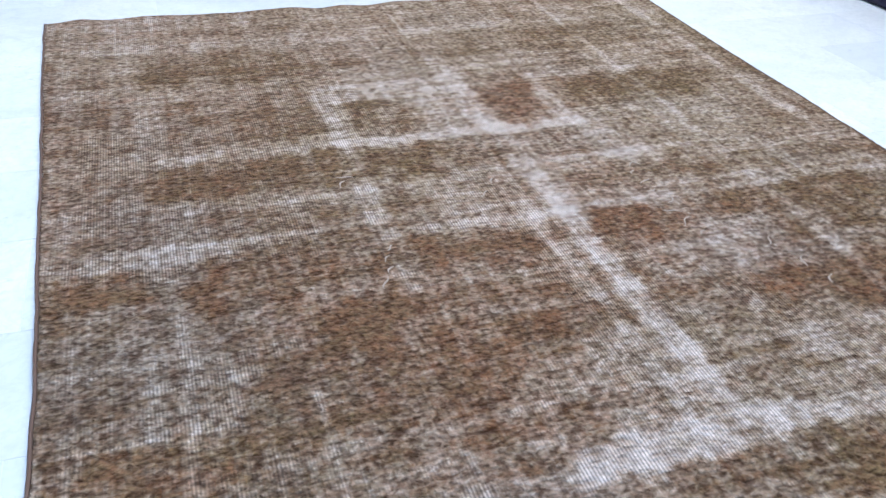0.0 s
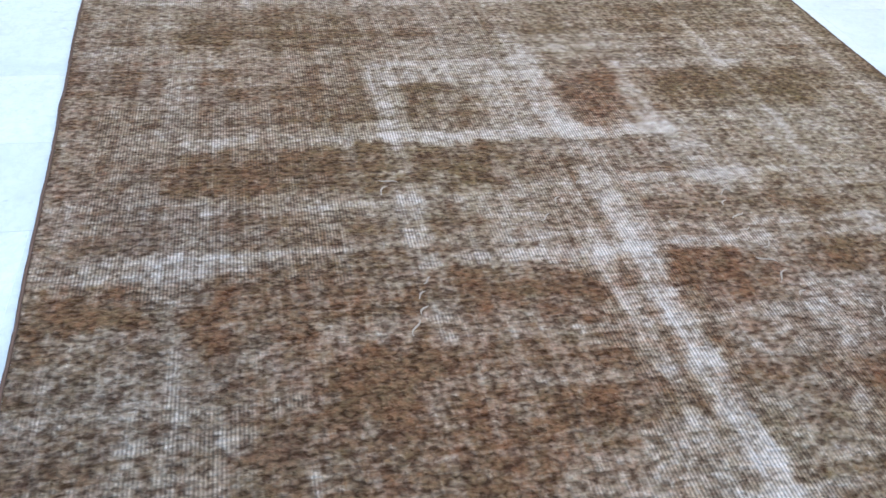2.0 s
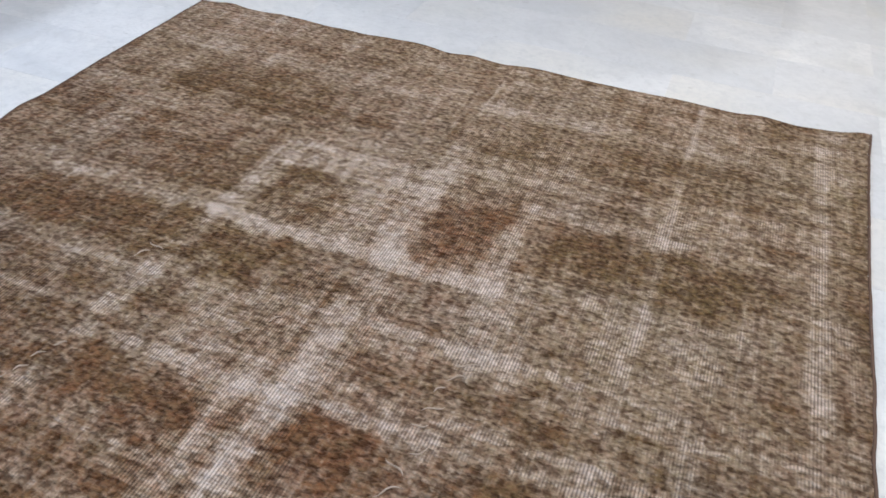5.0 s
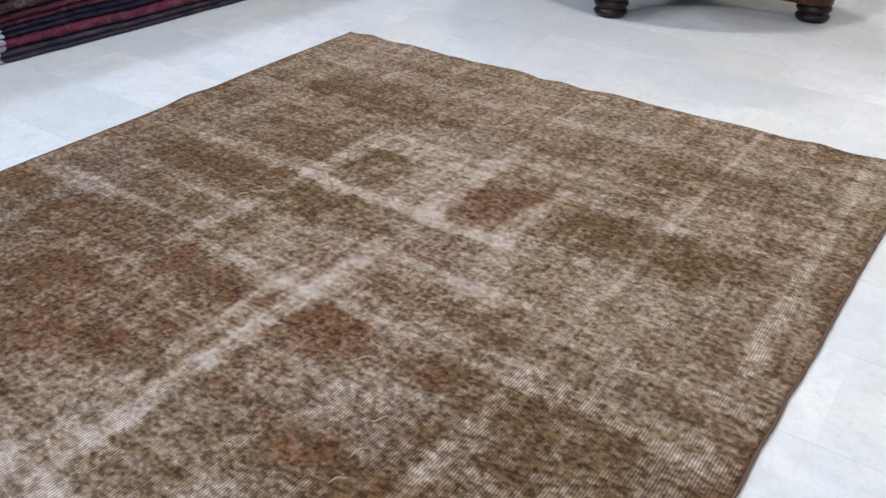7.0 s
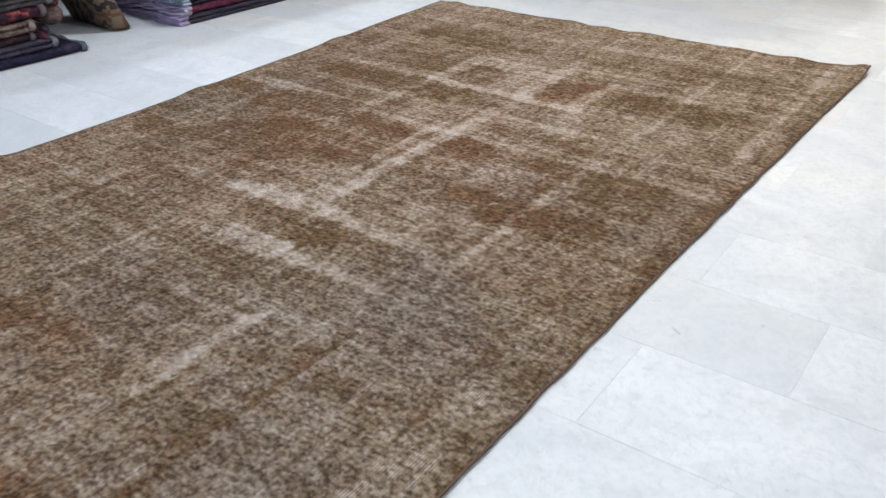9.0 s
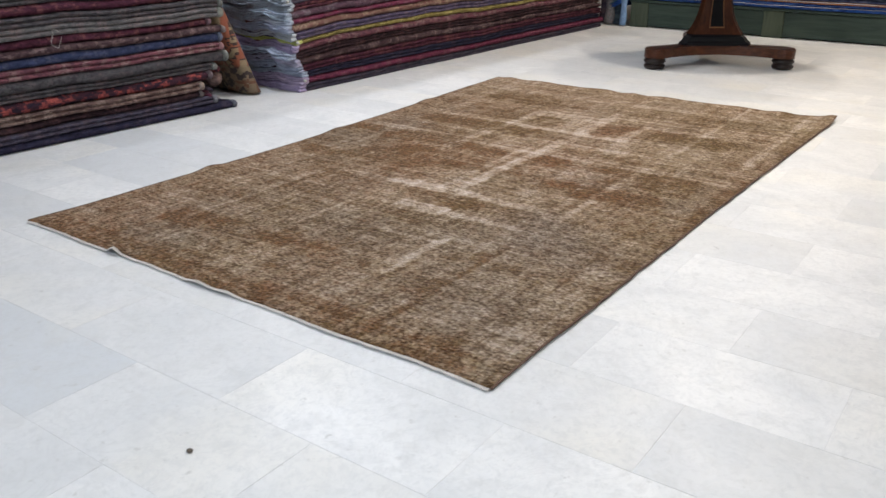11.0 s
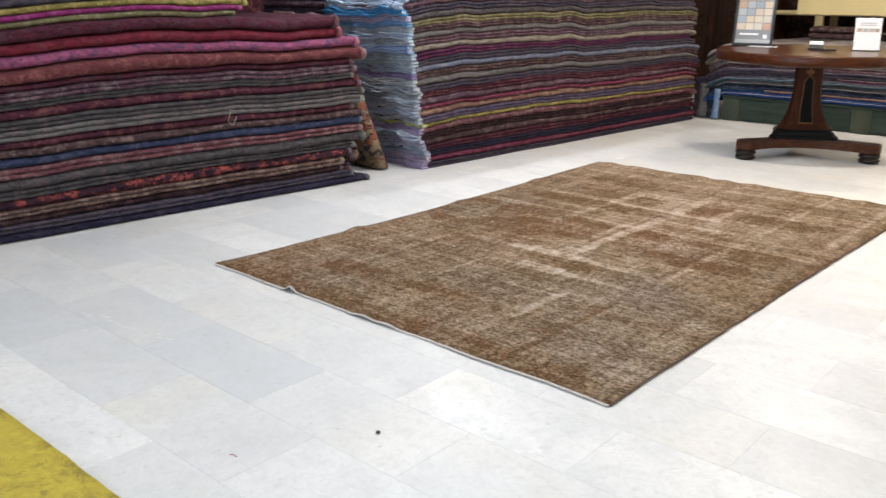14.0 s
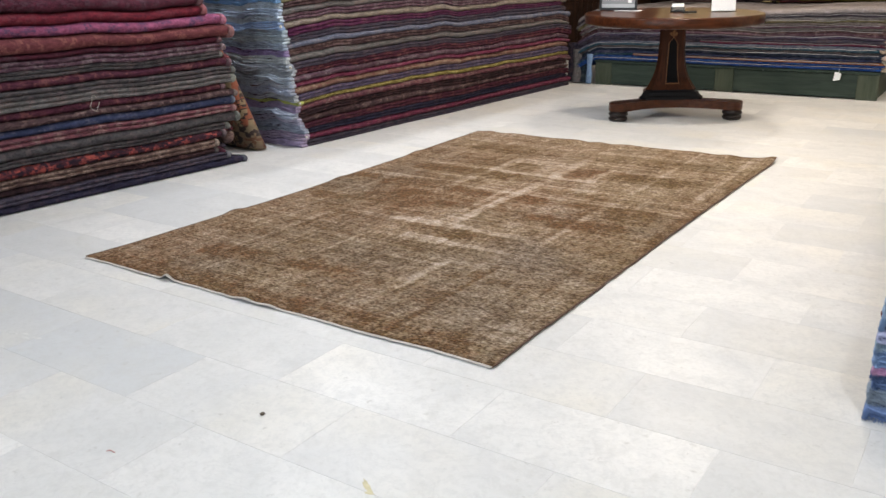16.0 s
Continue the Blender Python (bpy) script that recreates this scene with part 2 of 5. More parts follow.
    warp = nt.nodes.new("ShaderNodeTexWave")
    warp.bands_direction = "X"
    warp.inputs["Scale"].default_value = 54
    warp.inputs["Distortion"].default_value = 0.5
    link(nt, v, warp.inputs["Vector"])
    bald = noise_tex(nt, tex_coord(nt, (9, 5, 1)), 1.0, 3, 0.6)
    bared = maths(nt, "ADD", maths(nt, "ADD", w, maths(nt, "MULTIPLY", at.outputs["Alpha"], 0.5)), swing(bald, 0.7))
    show = maths(nt, "MULTIPLY", ramp(nt, bared, [(0.34, grey(0.0)), (0.68, grey(1))]), 0.62)
    col = mix(nt, show, col, mix(nt, 1.0, col, ramp(nt, warp.outputs[1], [(0.15, grey(0.46)), (0.55, grey(1.0)), (0.85, grey(1.36))]), "MULTIPLY"))
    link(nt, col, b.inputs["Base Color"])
    hgt = maths(nt, "SUBTRACT", maths(nt, "MULTIPLY", knots, 0.25), maths(nt, "SUBTRACT", maths(nt, "MULTIPLY", crease, 0.7), curl))
    hgt = maths(nt, "SUBTRACT", hgt, maths(nt, "MULTIPLY", w, 0.4))
    bump(nt, b, hgt, 1.0, 0.011)
    return m


MARBLE, MARBLE_FIELD = marble(), marble(True)
GROUT = plain("grout", (0.74, 0.735, 0.71), 0.9)
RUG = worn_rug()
PLASTER = plain("plaster", (0.72, 0.70, 0.66), 0.85, scale=2)
CEIL_PAINT = plain("ceiling_paint", (0.82, 0.82, 0.80), 0.9, scale=2)
MAHOGANY = wood("mahogany", (0.026, 0.007, 0.0025), (0.092, 0.027, 0.009), 0.28, coat=0.15, relief=0.1)
MAHOGANY_V = wood("mahogany_upright", (0.022, 0.006, 0.0022), (0.078, 0.024, 0.008), 0.42, stretch=(12, 12, 1), coat=0.1, relief=0.1)
FOOT = plain("dark_stained_foot", (0.012, 0.007, 0.006), 0.3)
EBONY = plain("ebonised_wood", (0.006, 0.006, 0.007), 0.5, gloss=0.1)
INLAY = plain("boxwood_inlay", (0.17, 0.075, 0.024), 0.4)
GREEN_WOOD = wood("green_painted_wood", (0.022, 0.037, 0.030), (0.052, 0.070, 0.056), 0.6, stretch=(1, 10, 10))
GREEN_POST = wood("olive_painted_wood", (0.044, 0.058, 0.040), (0.084, 0.098, 0.068), 0.6, stretch=(10, 10, 1))
CREAM = plain("cream_paint", (0.62, 0.52, 0.27), 0.5)
DARK_WOOD = wood("dark_carved_wood", (0.012, 0.006, 0.004), (0.05, 0.020, 0.010), 0.45, stretch=(10, 10, 1))
WHITE_PAPER = plain("white_paper", (0.85, 0.87, 0.90), 0.5)
BLACK = plain("black_plastic", (0.02, 0.02, 0.022), 0.35)
SELVEDGE = plain("selvedge_cord", (0.12, 0.072, 0.048), 0.9, scale=60)
KILIM_END = plain("cotton_kilim_end", (0.52, 0.475, 0.43), 0.9, spots=0.4, scale=30)
EDGING = plain("pale_edging", (0.36, 0.35, 0.37), 0.9, spots=0.5, scale=20)
PULLED = plain("pulled_wool", (0.46, 0.36, 0.27), 0.95, spots=0.5, scale=60)
BLUE_THREAD = plain("blue_thread", (0.10, 0.16, 0.30), 0.9, scale=40)


# ---- helpers of this scene ----
def mesh_of(bm, name="mesh"):
    me = bpy.data.meshes.new(name)
    bm.to_mesh(me)
    bm.free()
    return me


def part(name, bm, material, parent=None, label="", smooth=False):
    me = mesh_of(bm, name) if isinstance(bm, bmesh.types.BMesh) else bm
    if material is not None:
        me.materials.append(material)
    if smooth:
        me.polygons.foreach_set("use_smooth", [True] * len(me.polygons))
    ob = new(name, me)
    if parent is not None:
        ob.parent = parent
    if label:
        tagged(ob, label)
    return ob


def empty(name, m=None):
    ob = new(name)
    ob.empty_display_size = 0.1
    if m is not None:
        ob.matrix_world = m
    return ob


def box(x0, y0, z0, x1, y1, z1, bevel=0.0, seg=1):
    bm = bmesh.new()
    bmesh.ops.create_cube(bm, size=1)
    for v in bm.verts:
        v.co = (x0 + (v.co.x + 0.5) * (x1 - x0), y0 + (v.co.y + 0.5) * (y1 - y0), z0 + (v.co.z + 0.5) * (z1 - z0))
    if bevel:
        bmesh.ops.bevel(bm, geom=bm.edges[:], offset=bevel, segments=seg, profile=0.7, affect="EDGES")
    return bm


def lathe(profile, n=32):
    bm = bmesh.new()
    rings = []
    for r, z in profile:
        rings.append([bm.verts.new((r * math.cos(2 * math.pi * i / n), r * math.sin(2 * math.pi * i / n), z)) for i in range(n)])
    for a, b in zip(rings, rings[1:]):
        for i in range(n):
            bm.faces.new((a[i], a[(i + 1) % n], b[(i + 1) % n], b[i]))
    bm.faces.new(rings[0][::-1])
    bm.faces.new(rings[-1])
    bmesh.ops.recalc_face_normals(bm, faces=bm.faces)
    return bm


def prism(outline, z0, z1, bevel=0.0):
    """An upright prism over an outline given anticlockwise."""
    bm = bmesh.new()
    lo = [bm.verts.new((x, y, z0)) for x, y in outline]
    hi = [bm.verts.new((x, y, z1)) for x, y in outline]
    n = len(outline)
    bm.faces.new(lo[::-1])
    top = bm.faces.new(hi)
    for i in range(n):
        bm.faces.new((lo[i], lo[(i + 1) % n], hi[(i + 1) % n], hi[i]))
    if bevel:
        bmesh.ops.bevel(bm, geom=list(top.edges), offset=bevel, segments=2, affect="EDGES")
    return bm


def loft(sections, closed_ends=True):
    """A tube over equal rings of points."""
    bm = bmesh.new()
    rings = [[bm.verts.new(p) for p in s] for s in sections]
    n = len(rings[0])
    for a, b in zip(rings, rings[1:]):
        for i in range(n):
            bm.faces.new((a[i], a[(i + 1) % n], b[(i + 1) % n], b[i]))
    if closed_ends:
        bm.faces.new(rings[0][::-1])
        bm.faces.new(rings[-1])
    bmesh.ops.recalc_face_normals(bm, faces=bm.faces)
    return bm


def wobble(*p):
    return noise.noise(Vector(p))


# ---- structure ----
X0, X1, Y0, Y1 = -2.6, 5.2, -5.0, 9.6
T = 0.15
WX0, WX1, WZ0, WZ1 = -1.4, 4.4, 0.35, 2.6
tagged(part("wall_north", box(X0, Y1, 0, X1, Y1 + T, CEILING), PLASTER), "plain off-white plastered back wall of the shop", "wall", kind="structure")
tagged(part("wall_west", box(X0 - T, Y0, 0, X0, Y1, CEILING), PLASTER), "plain off-white plastered side wall behind the rug stacks", "wall", kind="structure")
tagged(part("wall_east", box(X1, Y0, 0, X1 + T, Y1, CEILING), PLASTER), "plain off-white plastered side wall of the shop", "wall", kind="structure")
south = empty("wall_south")
tagged(south, "plain plastered front wall with a wide shop window", "wall", kind="structure")
part("wall_below_window", box(X0, Y0 - T, 0, X1, Y0, WZ0), PLASTER, south)
part("wall_above_window", box(X0, Y0 - T, WZ1, X1, Y0, CEILING), PLASTER, south)
part("wall_beside_window", box(X0, Y0 - T, WZ0, WX0, Y0, WZ1), PLASTER, south)
part("wall_beside_window", box(WX1, Y0 - T, WZ0, X1, Y0, WZ1), PLASTER, south)
tagged(part("ceiling", box(X0 - T, Y0 - T, CEILING, X1 + T, Y1 + T, CEILING + T), CEIL_PAINT), "plain white shop ceiling", "ceiling", kind="structure")


def downlight(x, y):
    e = empty("downlight", pose(x, y, CEILING))
    tagged(e, "unseen small round recessed ceiling downlight with a white rim", "light", "ceiling downlights")
    part("rim", lathe([(0.085, -0.012), (0.105, -0.010), (0.112, -0.001), (0.085, -0.001)], 28), CEIL_PAINT, e, smooth=True)
    m, nt, b = nodes("diffuser", 0.5)
    b.inputs["Base Color"].default_value = (0.9, 0.9, 0.9, 1)
    b.inputs["Emission Color"].default_value = (1, 0.95, 0.88, 1)
    b.inputs["Emission Strength"].default_value = 6.0
    part("diffuser", lathe([(0.01, -0.010), (0.083, -0.010), (0.083, -0.002)], 28), m, e)


for px, py, *_ in SPOTS:
    downlight(px, py)


# ---- the worn rug on the floor ----
RUG_W, RUG_L = 1.95, 3.264


def bump1(v, lo, hi, soft):
    """1 inside lo..hi, falling to 0 over soft outside it."""
    d = np.maximum(np.maximum(lo - v, v - hi), 0) / soft
    return np.exp(-d * d * 2.5)


# pale, bare places: x0, x1, y0, y1, strength
BARE = [
    (0.97, 1.062, 1.16, 1.80, 0.26), (1.035, 1.068, 1.16, 2.25, 0.30), (1.020, 1.070, 2.22, 2.60, 0.34), (1.030, 1.055, 2.60, 3.22, 0.20), (0.66, 1.05, 2.47, 2.57, 0.34),
    (0.64, 0.70, 2.26, 2.56, 0.26), (0.88, 1.04, 2.26, 2.50, 0.22), (1.250, 1.285, 2.20, 2.54, 0.36), (1.27, 1.62, 2.527, 2.548, 0.42), (1.60, 1.85, 2.532, 2.544, 0.32),
    (0.24, 0.66, 2.212, 2.240, 0.26), (0.64, 1.285, 2.205, 2.236, 0.44), (0.78, 1.10, 1.118, 1.170, 0.62), (1.10, 1.46, 1.125, 1.160, 0.50), (0.96, 1.16, 0.885, 0.955, 0.62),
    (1.15, 1.50, 0.912, 0.938, 0.46), (1.32, 1.46, 1.54, 1.69, 0.30), (0.47, 0.96, 1.635, 1.662, 0.22), (0.66, 1.32, 1.795, 1.818, 0.36),
]
# fainter ones
BARE_FAINT = [
    (0.640, 0.668, 1.62, 2.46, 0.26), (0.815, 0.832, 1.76, 2.00, 0.22), (0.93, 1.50, 2.028, 2.038, 0.28), (1.40, 1.95, 1.812, 1.824, 0.28), (0.19, 0.25, 2.25, 2.60, 0.20),
    (1.880, 1.902, 2.10, 3.15, 0.26), (1.838, 1.848, 2.30, 3.15, 0.14), (0.50, 0.80, 1.105, 1.130, 0.24), (1.538, 1.558, 1.08, 1.86, 0.32), (1.318, 1.332, 0.38, 0.70, 0.38),
    (1.45, 1.88, 3.10, 3.118, 0.20), (0.02, 0.34, 1.815, 1.845, 0.30), (0.98, 1.062, 1.80, 1.98, 0.22), (1.26, 1.48, 1.24, 1.34, 0.22), (1.10, 1.30, 1.56, 1.62, 0.18),
    (0.72, 0.98, 1.28, 1.40, 0.18), (0.05, 1.10, 2.94, 2.955, 0.12), (1.10, 1.85, 2.70, 2.712, 0.12), (0.35, 0.65, 2.48, 2.56, 0.18),
]
# full pile left dark: x0, x1, y0, y1, strength, hue
PILED = [
    (1.085, 1.235, 2.26, 2.47, 0.24, 0.05), (0.835, 0.955, 1.665, 1.765, 0.30, 0.0), (0.69, 0.76, 1.70, 1.78, 0.22, 0.05), (0.27, 0.335, 1.65, 1.755, 0.30, 0.0), (0.87, 0.955, 1.44, 1.57, 0.26, 0.05),
    (1.085, 1.17, 1.47, 1.56, 0.30, 0.15), (1.08, 1.29, 1.68, 1.785, 0.30, 0.05), (1.48, 1.74, 1.37, 1.50, 0.28, 0.05), (1.27, 1.40, 1.43, 1.49, 0.20, 0.0), (1.91, 1.965, 1.85, 1.96, 0.30, 0.05),
    (1.93, 1.965, 1.20, 1.80, 0.20, 0.1), (0.06, 0.20, 1.70, 1.78, 0.26, 0.0), (1.085, 1.225, 0.985, 1.07, 0.30, 0.55), (0.50, 0.60, 1.50, 1.60, 0.26, 0.5), (0.10, 0.30, 1.26, 1.33, 0.26, 0.05),
]
# fuller and more olive ones
PILED_OLIVE = [
    (0.20, 0.88, 2.065, 2.175, 0.28, 0.55), (1.32, 1.78, 2.34, 2.46, 0.24, 0.85), (0.20, 0.62, 2.66, 2.85, 0.18, 0.9), (0.70, 0.785, 2.365, 2.445, 0.26, 0.8), (0.815, 0.875, 2.27, 2.34, 0.26, 0.6),
    (1.10, 1.22, 2.58, 2.80, 0.10, 0.9), (1.36, 1.80, 1.74, 1.80, 0.22, 0.4), (1.50, 1.70, 1.62, 1.72, 0.18, 0.6), (1.515, 1.530, 0.04, 0.72, 0.26, 0.2), (0.66, 0.85, 1.20, 1.42, 0.12, 0.4),
    (1.12, 1.30, 1.86, 1.98, 0.12, 0.3), (0.35, 0.62, 0.30, 0.40, 0.18, 0.1), (0.80, 1.10, 0.36, 0.44, 0.20, 0.1), (0.05, 1.90, 0.03, 0.10, 0.14, 0.1), (1.40, 1.60, 1.88, 2.02, 0.14, 0.5),
]
# greyer places: x, y, radius
ASHEN = [(1.66, 0.88, 0.22), (0.62, 0.98, 0.18), (1.88, 1.48, 0.12), (1.78, 0.28, 0.22), (1.35, 0.78, 0.30), (0.95, 0.62, 0.30), (0.18, 1.95, 0.22), (0.30, 1.55, 0.22), (0.14, 1.45, 0.18), (1.50, 1.05, 0.14), (0.45, 0.25, 0.25), (1.45, 1.62, 0.14), (1.62, 0.45, 0.30)]


# places where the pile is gone between the warps: x0, x1, y0, y1, strength
WARP_BARED = [(0.10, 0.50, 1.80, 2.35, 0.7), (0.50, 1.26, 2.25, 2.80, 0.9), (0.95, 1.08, 1.15, 2.10, 1.0), (1.25, 1.62, 1.25, 1.60, 0.8), (1.55, 1.95, 1.45, 1.80, 0.8), (1.20, 1.70, 0.90, 1.20, 0.6), (0.10, 0.40, 1.05, 1.50, 0.4)]


def rug_point(u, v):
    """The place on the floor of the point u across and v along (0..1)."""
    left = -0.055 * v + 0.045 * math.sin(math.pi * v) + 0.010 * math.sin(2 * math.pi * v) + 0.006 * math.sin(v * 19) * v * (1 - v)
    right = RUG_W + 0.058 * v - 0.012 * math.sin(math.pi * v)
    left += 0.005 * wobble(v * 9, 1.0, 4.0) + 0.0025 * wobble(v * 40, 2.0, 8.0)
    right += 0.005 * wobble(v * 8, 6.0, 1.0) + 0.003 * wobble(v * 37, 5.0, 2.0)
    x = left + (right - left) * u
    y = v * RUG_L + 0.004 * math.sin(u * 23) + 0.0035 * (2 * v - 1) * wobble(u * 30, 3.0, 3.0)
    edge_near = math.exp(-(v * RUG_L / 0.07) ** 2)
    z = 0.009 + 0.0025 * wobble(x * 2.3, y * 2.3, 1.7)
    z += edge_near * (0.020 * math.exp(-((x - 0.51) / 0.022) ** 2) + 0.010 * math.exp(-((x - 0.93) / 0.05) ** 2) + 0.008 * math.exp(-((x - 1.04) / 0.04) ** 2))
    z += math.exp(-(x / 0.10) ** 2) * 0.012 * (math.exp(-((y - 0.80) / 0.05) ** 2) + 0.6 * math.exp(-((y - 1.6) / 0.07) ** 2) + 0.6 * math.exp(-((y - 2.4) / 0.07) ** 2))
    z += 0.022 * math.exp(-((x - 2.0) / 0.05) ** 2 - ((y - RUG_L) / 0.07) ** 2)
    edge_far = math.exp(-((1 - v) * RUG_L / 0.06) ** 2)
    z += edge_far * 0.006 * (0.5 + 0.5 * math.sin(x * 23 + 2 * math.sin(x * 7)))
    return x, y, z


def worn_floor_rug():
    nu, nv = 380, 620
    us, vs = np.linspace(0, 1, nu), np.linspace(0, 1, nv)
    co = np.array([rug_point(u, v) for v in vs for u in us])
    n = len(co)
    idx = np.arange(n).reshape(nv, nu)
    faces = np.stack([idx[:-1, :-1], idx[:-1, 1:], idx[1:, 1:], idx[1:, :-1]], -1).reshape(-1, 4).tolist()
    ring = np.concatenate([idx[0, :-1], idx[:-1, -1], idx[-1, :0:-1], idx[:0:-1, 0]])
    under = co[ring].copy()
    under[:, 2] = np.maximum(under[:, 2] - 0.008, 0.0005)
    k = len(ring)
    for i in range(k):
        j = (i + 1) % k
        faces.append([int(ring[i]), int(n + i), int(n + j), int(ring[j])])
    me = bpy.data.meshes.new("rug_pile")
    me.from_pydata(np.vstack([co, under]).tolist(), [], faces)
    x, y = co[:, 0], co[:, 1]
    wear = np.full(n, 0.34)
    hue = np.full(n, 0.55)
    n1 = np.array([wobble(yy * 11, 3.1, 0.5) + 0.7 * wobble(yy * 31, 1.1, 9.5) for yy in vs * RUG_L])
    n2 = np.array([wobble(8.8, xx * 9, 4.5) + 0.8 * wobble(2.8, xx * 27, 7.5) for xx in us * RUG_W])
    wear += 0.12 * np.repeat(n1, nu) + 0.10 * np.tile(n2, nv)
    patch = np.array([wobble(a * 3.1, b * 2.6, 5.0) for a, b in zip(x, y)])
    tint = np.array([wobble(a * 2.2 + 7, b * 2.2, 2.0) for a, b in zip(x, y)])
    wear += 0.10 * patch + 0.02 * (y - 1.6)
    wear += 0.03 * bump1(y, 0.9, 2.45, 0.2) * np.exp(-((x - 0.98) / 0.26) ** 2)
    hue += 0.22 * tint + 0.10 * (x - 1.0) - 0.17 * np.exp(-((x - 1.12) / 0.42) ** 2 - ((y - 1.75) / 0.45) ** 2)
    ash = 0.06 + 0.30 * np.array([wobble(a * 2.9 + 3, b * 2.9, 6.0) for a, b in zip(x, y)])
    ash += 0.05 * np.clip((1.2 - y) / 0.5, 0, 1)
    wear -= 0.02 * np.clip((0.95 - y) / 0.3, 0, 1) + 0.085 * bump1(x, 0.0, 0.85, 0.2) * bump1(y, 1.35, 2.4, 0.2) - 0.03 * np.clip((y - 2.5) / 0.2, 0, 1)
    for ax, ay, ar in ASHEN:
        ash += 0.30 * np.exp(-(((x - ax) / ar) ** 2 + ((y - ay) / ar) ** 2) * 1.3)
    rough = 0.97 + 0.42 * np.array([wobble(a * 14, b * 14, 8.0) + 0.8 * wobble(a * 41, b * 41, 6.0) for a, b in zip(x, y)])
    jog = 0.016 * np.array([wobble(a * 11, b * 11, 3.0) + 0.6 * wobble(a * 37, b * 37, 1.0) for a, b in zip(x, y)])
    for x0, x1, y0, y1, s in BARE + BARE_FAINT:
        wear += 0.74 * s * rough * bump1(x + jog, x0, x1, 0.018) * bump1(y + jog, y0, y1, 0.018)
    for x0, x1, y0, y1, s, h in PILED + PILED_OLIVE:
        f = rough * bump1(x + 3.5 * jog, x0 + 0.02, x1 - 0.02, 0.05) * bump1(y + 3.5 * jog, y0 + 0.015, y1 - 0.015, 0.05)
        wear -= 0.76 * s * f
        hue += (h - hue) * np.clip(f, 0, 1) * 0.24
        ash -= 0.3 * np.clip(f, 0, 1)
    rng = random.Random(11)
    for q in range(70):
        cx, cy = rng.uniform(0, RUG_W), rng.uniform(0, RUG_L)
        half, wid, s = rng.uniform(0.04, 0.26), rng.uniform(0.002, 0.009), rng.choice((-1, 1, 1)) * rng.uniform(0.05, 0.15)
        hx, hy = (half, wid) if q % 5 else (wid, half)
        wear += s * rough * bump1(x + 0.5 * jog, cx - hx, cx + hx, 0.009) * bump1(y + 0.5 * jog, cy - hy, cy + hy, 0.009)
    for q in range(70):
        cx, cy = rng.uniform(0, RUG_W), rng.uniform(0, RUG_L)
        half, s = rng.uniform(0.15, 0.6), rng.uniform(0.06, 0.18) * rng.choice((1, 1, 1, -1, -1))
        hx, hy = (half, rng.choice((0.002, 0.005))) if q % 2 else (rng.choice((0.002, 0.006)), half)
        wear += s * rough * bump1(x + 0.3 * jog, cx - hx, cx + hx, 0.007) * bump1(y + 0.3 * jog, cy - hy, cy + hy, 0.007)
    border = np.minimum(np.minimum(x + 0.02, 1.98 - x), np.minimum(y, RUG_L - y))
    wear -= 0.10 * np.exp(-(border / 0.012) ** 2)
    col = np.zeros((n + k, 4))
    col[:n, 0], col[:n, 1], col[:n, 2] = np.clip(wear, 0, 1), np.clip(hue, 0, 1), np.clip(ash, 0, 1)
    col[n:, 1] = 0.3
    col[:n, 3] = np.clip(sum(s * rough * bump1(x + 2 * jog, x0, x1, 0.07) * bump1(y + 2 * jog, y0, y1, 0.07) for x0, x1, y0, y1, s in WARP_BARED), 0, 1)
    attr = me.color_attributes.new("wear", "FLOAT_COLOR", "POINT")
    attr.data.foreach_set("color", col.ravel())
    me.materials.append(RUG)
    me.polygons.foreach_set("use_smooth", [True] * len(me.polygons))
    pile = new("worn_rug", me)
    tagged(pile, "large distressed brown overdyed rug lying flat on marble", "rug")
    # cotton end along the near edge, with a blue thread under it
    for nm, mat, w0, w1, z0 in (("cotton_end", KILIM_END, -0.004, 0.009, 0.004), ("blue_thread", BLUE_THREAD, 0.001, 0.006, 0.0005)):
        secs = []
        for u in np.linspace(0.0, 1.0, 220):
            px, py, pz = rug_point(float(u), 0.0)
            j = 0.003 * wobble(px * 40, 0, 3)
            zt = pz - 0.002 if nm == "cotton_end" else max(pz - 0.006, 0.003)
            secs.append([(px, py - w1 - j, zt - z0), (px, py - w1 - j, zt - 0.0005), (px, py - w0, zt), (px, py - w0, zt - z0)])
        part(nm, loft(secs), mat, pile, "frayed white cotton end" if nm == "cotton_end" else "blue edging thread")
    for u, off in ((1.0, 0.004), (0.0, -0.004)):
        secs = []
        for v in np.linspace(0, 1, 240):
            px, py, pz = rug_point(u, float(v))
            r = 0.0034 + 0.001 * wobble(py * 60, 2, 2)
            secs.append([(px + off + r * math.cos(a), py, max(pz - 0.002 + r * math.sin(a), 0.0005)) for a in np.linspace(0, 2 * math.pi, 9)[:-1]])
        part("selvedge", loft(secs), SELVEDGE, pile, "dark corded selvedge", True)
    # short pulled threads lying loose on the pile
    runs = [(1.30, 2.03, 1.29, 1.64, 9), (0.66, 1.78, 0.60, 1.62, 4), (1.28, 2.23, 1.31, 2.16, 2), (1.33, 0.66, 1.33, 0.42, 5), (0.64, 2.08, 0.60, 2.02, 2), (0.45, 1.04, 0.55, 1.02, 2), (0.88, 1.90, 1.02, 2.04, 3), (1.40, 1.62, 1.46, 1.40, 3)]
